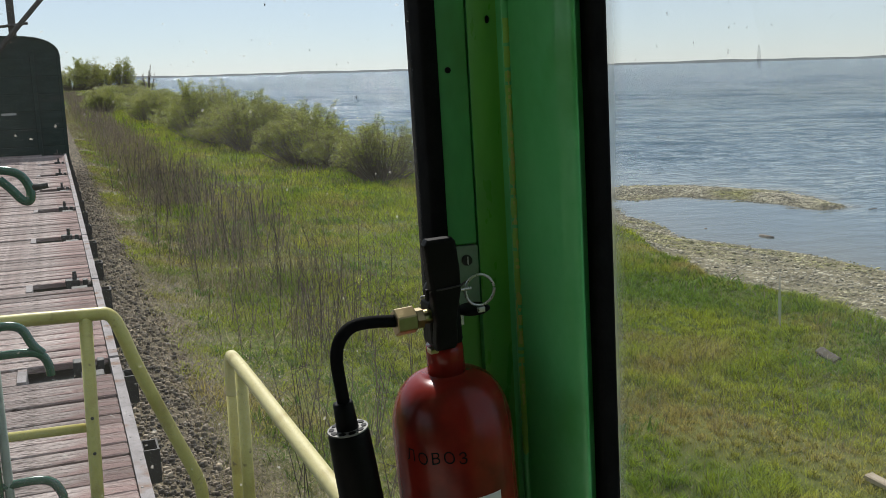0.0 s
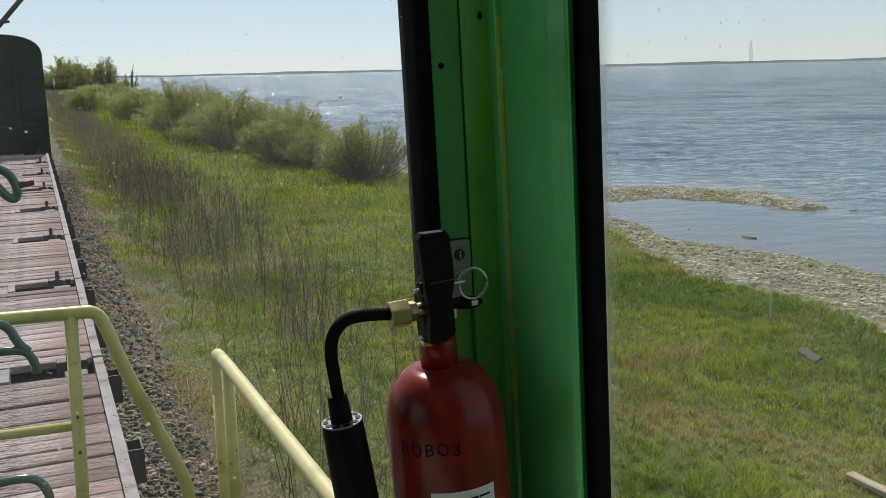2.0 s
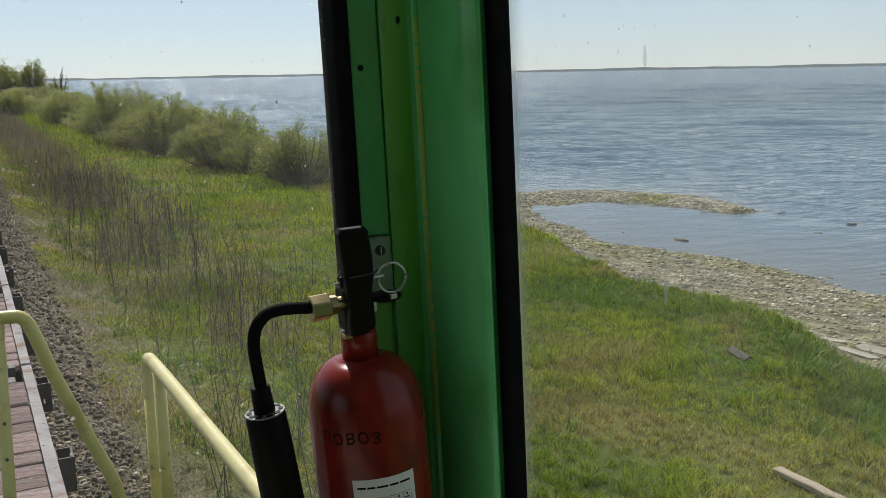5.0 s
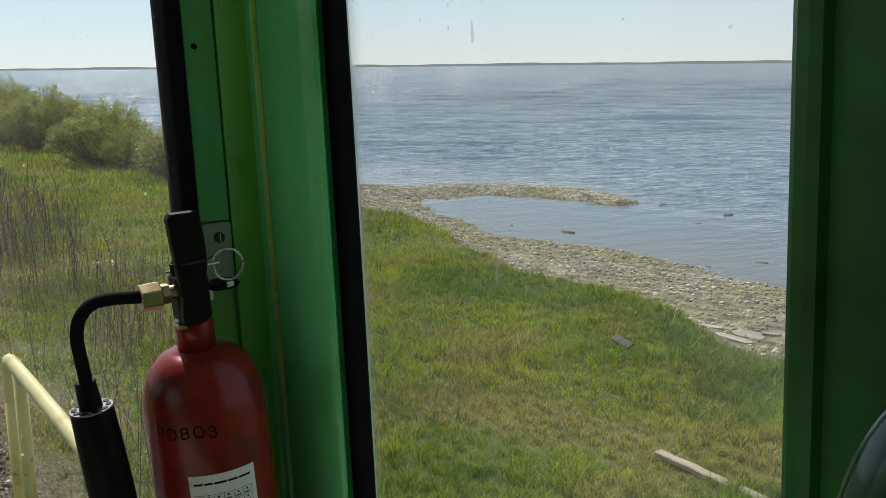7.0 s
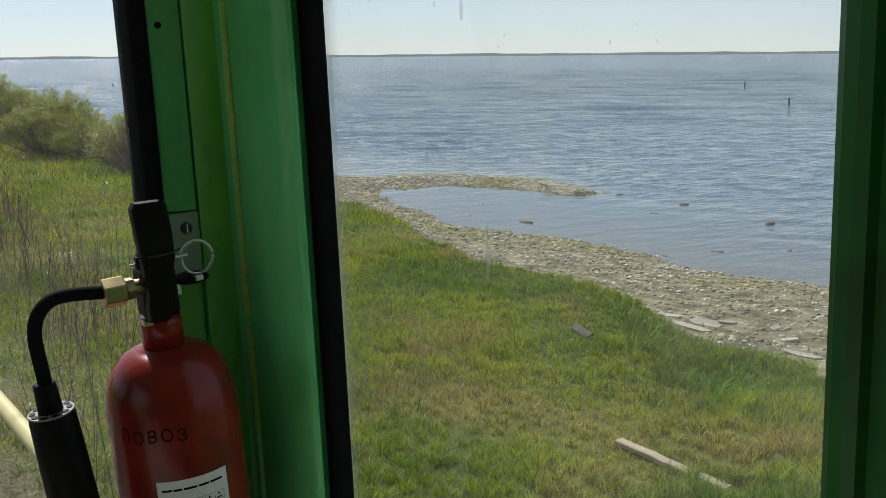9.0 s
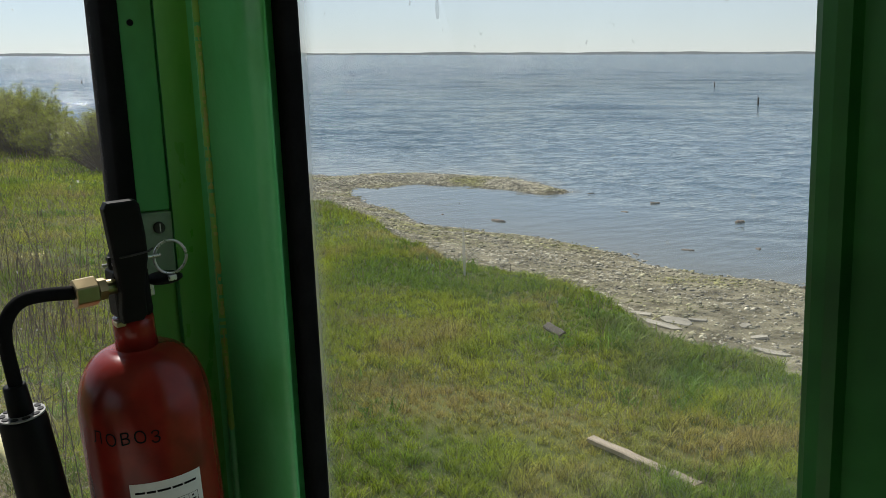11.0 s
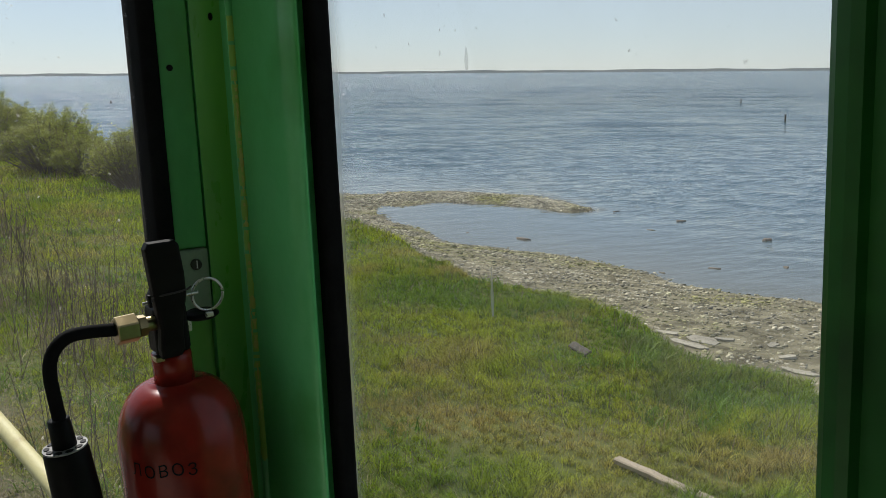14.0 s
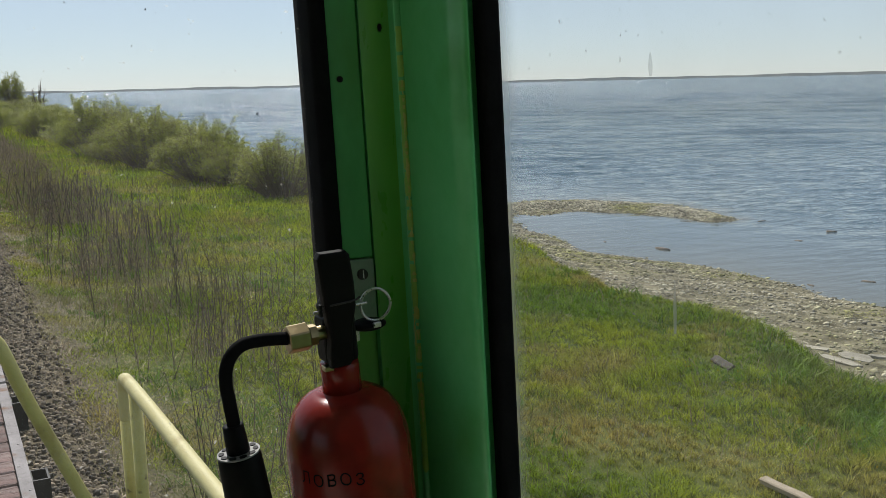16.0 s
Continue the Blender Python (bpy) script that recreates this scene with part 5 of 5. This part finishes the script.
def straw_patches(n):
    x, y, k = spread(2.0, 30, 1.6, 0.15, 1.2)(n)
    near = np.min([np.hypot(x - a, (y - b) * 0.8) / r for a, b, r in ((11.7, 14.2, 1.3), (7.6, 6.4, 0.9), (9.9, 6.4, 0.7), (5.2, 8.2, 1.0), (11.4, 8.2, 0.6), (8.4, 11.5, 0.8))], axis=0)
    keep = (wobble(x + 4, y * 1.1, 0.55) + 0.6 * wobble(x, y, 2.1) > 0.45) | (NR.uniform(0, 1, len(x)) < 1.2 - near)
    return x[keep], y[keep], k[keep]


blades(90000, NR, straw_patches, 0.14, 0.0055, 2.0, M_STRAW, "dry_straw", "pale dry straw lying in patches in the grass", "straw", 0.9, plain=True)
blades(30000, NR, lambda n: tuple(a[::2] for a in straw_patches(n)), 0.34, 0.004, 0.6, M_STALK, "dry_weeds", "thin brown dry stems standing in patches", "dry weeds", 0.2, plain=True)


def flower_patch(n):
    k = NR.integers(0, 5, n)
    cx, cy = np.array([4.9, 5.2, 8.9, 3.6, 9.6])[k], np.array([19, 18.6, 6.8, 15.0, 9.5])[k]
    return cx + NR.normal(0, 0.25, n), cy + NR.normal(0, 0.8, n), np.ones(n)


for lift in (0.06, 0.12, 0.18):
    blades(80, NR, flower_patch, 0.022, 0.011, 0.3, M_FLOWER, "flowers", "small yellow wild flowers in the grass", "flowers", 0.2, lift)


def bush_parts(seed, stems, leaves, spread_r, bare=0.0, thick=1.0):
    """Stems and leaves of a many-stemmed shrub, about 1 high and 1 wide."""
    rng = np.random.default_rng(seed)
    sv, sf, tips = [], [], []

    def limb(p, q, r0, r1):
        d = q - p
        d = d / np.linalg.norm(d)
        a = np.cross(d, [0.3, 0.7, 0.64])
        a /= np.linalg.norm(a)
        b = np.cross(d, a)
        k0 = len(sv)
        for c, r in ((p, r0), (q, r1)):
            for j in range(3):
                an = j * 2 * math.pi / 3
                sv.append(c + (a * math.cos(an) + b * math.sin(an)) * r * thick)
        for j in range(3):
            sf.append([k0 + j, k0 + (j + 1) % 3, k0 + 3 + (j + 1) % 3, k0 + 3 + j])

    for s in range(stems):                               # a fan of upright, slightly bowed stems
        an, out = rng.uniform(0, 2 * math.pi), spread_r * math.sqrt(rng.uniform(0.01, 1))
        side = np.array([math.cos(an), math.sin(an), 0.0])
        p = side * out * 0.3 + rng.normal(0, 0.02, 3) * [1, 1, 0]
        top_h = rng.uniform(0.82, 1.0) * math.sqrt(max(0.05, 1 - 0.85 * (out / spread_r) ** 2)) * (1 + 0.1 * math.sin(3 * an + seed) + 0.06 * math.sin(7 * an))
        q = side * out + np.array([0, 0, top_h]) + rng.normal(0, 0.015, 3)
        m = p * 0.45 + q * 0.55 + side * out * 0.06 + np.array([0, 0, 0.02]) + rng.normal(0, 0.02, 3)
        limb(p, m, 0.0085, 0.006)
        limb(m, q, 0.006, 0.0018)
        for _ in range(9):
            k = rng.uniform(0.1, 1)
            st = m + (q - m) * k if rng.random() < 0.75 else p + (m - p) * rng.uniform(0.35 + 0.3 * bare, 1)
            e = st + side * rng.uniform(0, 0.07) + rng.normal(0, 0.05, 3) + np.array([0, 0, rng.uniform(0.0, 0.08)])
            limb(st, e, 0.0026, 0.001)
            tips += [(st, e), (st, e)]
        tips += [(m, q)]
    tips_a = np.array([t[0] for t in tips])
    tips_b = np.array([t[1] for t in tips])
    full = np.clip(np.linalg.norm(tips_b * [0.9, 0.9, 1], axis=1) - 0.25 - 0.1 * bare, 0.03, None) * rng.uniform(0.1, 1.4, len(tips)) ** 1.5
    pick = rng.choice(len(tips), leaves, p=full / full.sum())
    k = rng.uniform(0.0, 1.1, leaves)[:, None] ** 0.6
    c = tips_a[pick] + (tips_b[pick] - tips_a[pick]) * k + rng.normal(0, 0.017, (leaves, 3))
    c = c[c[:, 2] > 0.02 + 0.5 * bare * rng.uniform(0, 1, len(c))]
    n = len(c)
    u = rng.normal(0, 1, (n, 3))
    u /= np.linalg.norm(u, axis=1)[:, None]
    w = np.cross(u, rng.normal(0, 1, (n, 3)))
    w /= np.linalg.norm(w, axis=1)[:, None]
    size = rng.uniform(0.0045, 0.0095, n)[:, None]
    lv = np.stack([c - u * size * 1.5, c + w * size * 1.1, c + u * size * 1.5], 1).reshape(-1, 3)
    lf = np.arange(n * 3).reshape(-1, 3)
    return np.array(sv), np.array(sf), lv, lf


def bush(seed, stems, leaves, label, spread_r=0.5, bare=0.0, name="bush"):
    sv, sf, lv, lf = bush_parts(seed, stems, leaves, spread_r, bare)
    t = thing(name, label, "bush", (0, 0, 0), "bushes along the shore")
    fast_mesh("stems", sv, sf, M_BARK, t)
    fast_mesh("crown", lv, lf, M_LEAF, t)
    return t


leafy_bush = bush(1, 95, 26000, "rounded willow bush in fresh pale green leaf")
wide_bush = bush(2, 120, 28000, "broad spreading willow bush with young leaves", 0.58)
bare_bush = bush(3, 140, 15000, "thin-leaved shrub with many bare grey stems", 0.55, 0.5)
kinds = {"l": leafy_bush, "w": wide_bush, "b": bare_bush}
used = set()
# kind, x, y, height, width
BUSHES = [("w", 13.3, 29.6, 2.3, 3.2), ("b", 12.0, 36.4, 2.5, 3.2), ("l", 12.9, 40.0, 2.0, 3.0), ("l", 11.0, 45.2, 2.7, 3.8), ("w", 11.8, 42.4, 1.9, 2.6), ("b", 12.3, 48.5, 2.9, 3.4), ("l", 10.4, 54.6, 3.4, 4.2), ("w", 12.2, 56, 2.9, 3.6),
          ("w", 11.4, 61, 2.6, 3.8), ("l", 9.2, 66.6, 3.5, 3.9), ("b", 11.2, 70, 3.2, 3.8), ("w", 9.9, 60, 2.2, 3.2), ("w", 10.2, 78, 1.9, 4.4), ("l", 8.6, 93.6, 2.6, 3.6), ("w", 10.6, 99, 1.9, 5), ("l", 5.4, 112, 2.6, 4.2), ("w", 11.6, 88, 1.8, 5),
          ("w", 11.0, 118, 1.7, 6), ("w", 7.6, 127, 1.6, 6), ("l", 13.5, 136, 1.8, 7), ("w", 9, 152, 1.6, 7), ("w", 16, 165, 1.7, 7), ("w", 11, 182, 1.8, 9),
          ("w", 18.5, 200, 1.6, 8), ("w", 14.5, 221, 1.8, 10), ("l", 8.6, 247, 7.0, 8.5), ("l", 12.6, 256, 5.8, 7), ("l", 17.2, 250, 7.0, 6.0), ("w", 21, 262, 2.6, 8), ("w", 5, 243, 4.6, 9)]
rng = random.Random(31)
for kind, x, y, hh, ww in BUSHES:
    m = pose(x, y, float(ground_height(x, y)) - 0.05, 0, 0, rng.uniform(0, 360)) @ Matrix.Diagonal((ww * 1.2, ww * rng.uniform(1.0, 1.3), hh * (0.95 if y < 60 else 1.1), 1))
    if kind in used:
        sc = kinds[kind].scale
        copy_thing(kinds[kind], m @ Matrix.Diagonal((1 / sc.x, 1 / sc.y, 1 / sc.z, 1)))
    else:
        kinds[kind].matrix_basis = m
        used.add(kind)
sv, sf, _, _ = bush_parts(9, 9, 10, 0.3, 0.0, 3.0)
t = thing("bare_tree", "bare leafless tree on the far point", "tree")
fast_mesh("stems", sv, sf, M_BARK, t)
t.matrix_basis = pose(23.2, 250, float(ground_height(23.2, 250)) - 0.1) @ Matrix.Diagonal((6, 6, 7.5, 1))


# ---- stones and drift ----
def stone_arrays(seed, flat=0.4, n=6):
    """A rough stone of unit size: a squashed, chipped block; with n = 5 a plain low pebble."""
    rng = np.random.default_rng(seed)
    an = np.sort(rng.uniform(0, 2 * np.pi, n) * 0.2 + np.arange(n) * 2 * np.pi / n)
    r = rng.uniform(0.36, 0.56, n)
    lo = np.stack([np.cos(an) * r, np.sin(an) * r, np.full(n, -0.5 * flat)], 1)
    if n == 5:
        v = np.concatenate([lo, [[rng.uniform(-0.15, 0.15), rng.uniform(-0.15, 0.15), 0.5 * flat]]])
        return v, np.array([[i, (i + 1) % n, n] for i in range(n)])
    hi = np.stack([np.cos(an) * r * 0.86, np.sin(an) * r * 0.86, np.full(n, 0.5 * flat) + rng.uniform(-0.12, 0.08, n) * flat], 1)
    v = np.concatenate([lo, hi, [[0, 0, 0.55 * flat]]])
    f = []
    for i in range(n):
        j = (i + 1) % n
        f += [[i, j, n + j], [i, n + j, n + i], [n + i, n + j, 2 * n]]
    return v, np.array(f)


def stones(name, n, place, smin, smax, flat, mat, label, category, kind="stuff", sink=0.25, power=2.2, tip=0.12, slim=0.6, sides=6):
    x, y = place(n)
    n = len(x)
    z = ground_height(x, y)
    s = smin + (smax - smin) * NR.uniform(0, 1, n) ** power
    vs, fs, off = [], [], 0
    for k in range(10):
        m = np.arange(k, n, 10)
        v, f = stone_arrays(100 + k, flat, sides)
        a = NR.uniform(0, 2 * np.pi, len(m))
        ca, sa = np.cos(a)[:, None], np.sin(a)[:, None]
        px_ = (v[None, :, 0] * ca - v[None, :, 1] * sa) * s[m][:, None]
        py_ = (v[None, :, 0] * sa + v[None, :, 1] * ca) * s[m][:, None] * NR.uniform(slim, 1, len(m))[:, None]
        pz_ = v[None, :, 2] * s[m][:, None] + px_ * NR.normal(0, tip, len(m))[:, None]
        w = np.stack([px_ + x[m][:, None], py_ + y[m][:, None], pz_ + (z[m] + s[m] * flat * sink)[:, None]], 2)
        vs.append(w.reshape(-1, 3))
        fs.append((f[None] + (np.arange(len(m)) * len(v))[:, None, None]).reshape(-1, 3) + off)
        off += len(m) * len(v)
    return tagged(fast_mesh(name, np.concatenate(vs), np.concatenate(fs), mat), label, category, kind=kind)


def on_beach(n):
    y = -2 + 56 * NR.uniform(0, 1, n)
    xb, xw = np.interp(y, BANK_Y, BANK_X) + 0.4, np.interp(y, WATER_Y, WATER_X)
    x = xb + NR.uniform(0, 1, n) * (xw + 0.35 - xb)
    return x, y


def on_spit(n):
    k = NR.integers(0, len(SPIT) - 1, n)
    a, b = np.array(SPIT)[k], np.array(SPIT)[k + 1]
    p = a + (b - a) * NR.uniform(0, 1, n)[:, None] + NR.normal(0, 0.5, (n, 2)) * np.array(SPIT_W)[k][:, None]
    return p[:, 0], p[:, 1]


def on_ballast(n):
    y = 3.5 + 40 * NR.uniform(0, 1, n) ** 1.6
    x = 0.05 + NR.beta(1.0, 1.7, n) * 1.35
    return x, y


def on_verge(n):
    y = 3.5 + 26 * NR.uniform(0, 1, n) ** 1.5
    return 0.7 + NR.beta(1.2, 2.0, n) * 2.1, y


def on_far_ballast(n):
    y = 40 + 150 * NR.uniform(0, 1, n) ** 1.6
    return 0.2 + NR.beta(1.0, 1.7, n) * 1.9, y


stones("beach_stones", 50000, on_beach, 0.02, 0.08, 0.3, M_STONE, "small pale limestone pieces covering the shore", "stones", power=2.2, tip=0.2, slim=0.4, sides=5)
stones("flat_stones", 20000, on_beach, 0.04, 0.17, 0.2, M_STONE, "scattered flat limestone plates on the shore", "stones", power=2.0, tip=0.16, slim=0.3)
stones("spit_stones", 14000, on_spit, 0.03, 0.16, 0.25, M_STONE, "pale stones of the low spit in the water", "stones", power=2.0, slim=0.4, tip=0.25)
stones("ballast", 24000, on_ballast, 0.018, 0.085, 0.6, M_BALLAST, "dark crushed stone track ballast beside the wagon", "ballast", tip=0.25)
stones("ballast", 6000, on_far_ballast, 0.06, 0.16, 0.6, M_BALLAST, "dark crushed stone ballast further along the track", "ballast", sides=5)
stones("gravel", 45000, on_verge, 0.008, 0.05, 0.5, M_GRAVEL, "fine brown gravel and soil beside the ballast", "gravel", power=3.0, sides=5)


def single_stone(name, x, y, z, size, mat, label, category, flat=0.5, turn=0.0, seed=3):
    v, f = stone_arrays(seed, flat)
    ob = fast_mesh(name, v * np.array(size), f, mat)
    ob.matrix_basis = pose(x, y, z, 0, 0, turn)
    return tagged(ob, label, category)


def slab(x, y, length, width, turn, seed):
    """A thin split slab with a broken outline, lying almost flat."""
    rng = random.Random(seed)
    ring_ = [(-0.5, -0.4), (-0.15, -0.52), (0.42, -0.46), (0.52, 0.1), (0.3, 0.5), (-0.35, 0.44), (-0.54, 0.05)]
    pts = [(length * (a + rng.uniform(-0.07, 0.07)), width * (b + rng.uniform(-0.09, 0.09))) for a, b in ring_]
    bm = prism(bmesh.new(), pts, -0.03, 0.022)
    bmesh.ops.bevel(bm, geom=list(bm.edges), offset=0.006, segments=1, affect="EDGES")
    for v in bm.verts:
        v.co.z += 0.012 * math.sin(v.co.x * 9 + seed)
    ob = tagged(part("stone_slab", bm, M_SLAB), "broad flat limestone slab on the shore", "stone")
    ob.matrix_basis = pose(x, y, float(ground_height(x, y)) + 0.012, rng.uniform(-6, 6), rng.uniform(-5, 5), turn)


# length, width and heading of the split ledges below the bank
for row in ((13.25, 10.95, 0.9, 0.24, -82, 1), (13.75, 10.95, 0.55, 0.38, -62, 2), (14.25, 10.85, 0.36, 0.2, -30, 4), (13.55, 11.6, 0.45, 0.18, -75, 5), (14.3, 9.55, 0.3, 0.2, -20, 8),
            (13.6, 8.8, 0.6, 0.2, -74, 12), (14.8, 10.2, 0.26, 0.16, 10, 14), (13.1, 12.4, 0.5, 0.16, -88, 15), (13.6, 15.6, 1.0, 0.45, -60, 16)):
    slab(*row)
for x, y, s, seed in ((20.24, 23.5, 0.8, 7), (27.24, 22.95, 0.6, 8), (26.3, 18.6, 0.75, 9), (23.0, 15.6, 0.4, 10), (19.75, 17.2, 0.35, 11), (21.3, 16.7, 0.45, 12), (27.2, 26.1, 0.4, 13), (19.6, 25.7, 0.3, 15), (24.85, 22.2, 0.4, 16)):
    single_stone("water_stone", x, y, SEA - 0.005, (s * 0.9, s * 0.4, s * 0.22), M_ROCK, "dark stone just breaking the water", "stone", 0.5, seed * 40, seed)

def weathered_beam(length, width, depth, seed, bm=None):
    """A squared timber with worn, uneven edges."""
    rng = random.Random(seed)
    bm = bm or bmesh.new()
    n = 9
    rows = []
    for k in range(n + 1):
        y = length * (k / n - 0.5)
        a, b, h = width * rng.uniform(0.42, 0.52), width * rng.uniform(0.42, 0.52), depth * rng.uniform(0.85, 1.05)
        rows.append([bm.verts.new(p) for p in ((-a, y, 0), (-a, y, h * 0.8), (-a * 0.75, y, h), (b * 0.75, y, h), (b, y, h * 0.8), (b, y, 0))])
    for r0, r1 in zip(rows, rows[1:]):
        for i in range(6):
            bm.faces.new((r0[i], r0[(i + 1) % 6], r1[(i + 1) % 6], r1[i]))
    bm.faces.new(rows[0])
    bm.faces.new(rows[-1][::-1])
    bmesh.ops.recalc_face_normals(bm, faces=bm.faces)
    return bm


plank = tagged(part("loose_plank", weathered_beam(1.4, 0.13, 0.06, 5), M_DRIFT), "pale weathered wooden plank lying in the grass", "plank")
plank.matrix_basis = pose(7.29, 6.13, float(ground_height(7.29, 6.13)) + 0.02, 2, 0, 2)
board = tagged(part("old_board", weathered_beam(0.45, 0.14, 0.05, 6), M_OLDWOOD), "dark old board tilted in the grass", "board")
board.matrix_basis = pose(10.05, 10.3, float(ground_height(10.05, 10.3)) + 0.07, 6, -30, -12)


# ---- old masonry beside the track ----
M_CONCRETE = material("old_concrete", (0.2, 0.18, 0.15), (0.33, 0.3, 0.255), scale=2.2, rough=0.92, bump=0.6, bump_scale=22, c=(0.11, 0.1, 0.075), c_scale=1.6, c_amount=0.35)


def concrete_block(x, y, size, turn, tilt, seed):
    rng = random.Random(seed)
    a, b, c = size
    bm = box(bmesh.new(), -a / 2, a / 2, -b / 2, b / 2, -c, 0, min(size) * 0.14, 2)
    for v in bm.verts:
        v.co += Vector((rng.uniform(-1, 1), rng.uniform(-1, 1), rng.uniform(-1, 1))) * 0.014
    ob = tagged(part("concrete_block", bm, M_CONCRETE), "broken grey concrete block lying beside the track", "concrete block")
    ob.matrix_basis = pose(x, y, float(ground_height(x, y)) + c * 0.8, tilt, 0, turn)


concrete_block(0.93, 6.3, (0.62, 1.7, 0.38), -4, 2, 1)
concrete_block(2.9, 6.8, (1.2, 0.8, 0.4), 24, -8, 2)
for x, y, s, seed in ((1.55, 6.9, 0.4, 21), (1.75, 6.5, 0.3, 22), (2.0, 7.0, 0.34, 23), (1.4, 6.1, 0.26, 24)):
    single_stone("rubble_stone", x, y, float(ground_height(x, y)) + s * 0.15, (s, s * 0.8, s * 0.8), M_ROCK, "dark rubble stone beside the concrete block", "stone", 0.7, seed * 33, seed)


def wire_cage(x, y, height, radius):
    t = thing("wire_cage", "round cage of grey welded wire mesh on the bank", "cage", (x, y, float(ground_height(x, y))))
    part("post", tube(bmesh.new(), [(-radius, 0, -0.1), (-radius, 0, height)], 0.03, 10, 0), M_ZINC, t, "grey steel post", True)
    bm = bmesh.new()
    for k in range(28):
        a = 2 * math.pi * k / 28
        tube(bm, [(radius * math.cos(a), radius * math.sin(a), 0), (radius * math.cos(a), radius * math.sin(a), height)], 0.004, 4, 0)
    part("upright_wires", bm, M_ZINC, t)
    bm = bmesh.new()
    for k in range(22):
        z = 0.03 + (height - 0.03) * k / 21
        tube(bm, [(radius * math.cos(a), radius * math.sin(a), z) for a in np.linspace(0, 2 * math.pi, 25)], 0.004, 4, 0)
    part("ring_wires", bm, M_ZINC, t)


wire_cage(11.8, 4.2, 2.3, 0.75)
for x, y, hh in ((130.8, 99.0, 0.75), (88.5, 61.3, 0.75)):
    bm = bmesh.new()
    bmesh.ops.create_cone(bm, cap_ends=True, segments=10, radius1=0.1, radius2=0.09, depth=hh + 1.5, matrix=Matrix.Translation((0, 0, (hh - 1.5) / 2)))
    post = tagged(part("mooring_post", bm, M_OLDWOOD), "dark wooden post standing in the lake", "post")
    post.location = (x, y, SEA)
bm = bmesh.new()
lathe(bm, [(0.2, -0.4), (0.32, 0.0), (0.28, 0.3), (0.12, 0.6), (0.07, 0.95)], 14)
buoy = tagged(part("buoy", bm, M_FRAME, smooth=True), "dark floating buoy far out", "buoy")
buoy.location = (58, 190, SEA)
buoy.scale = (0.6, 0.6, 0.55)
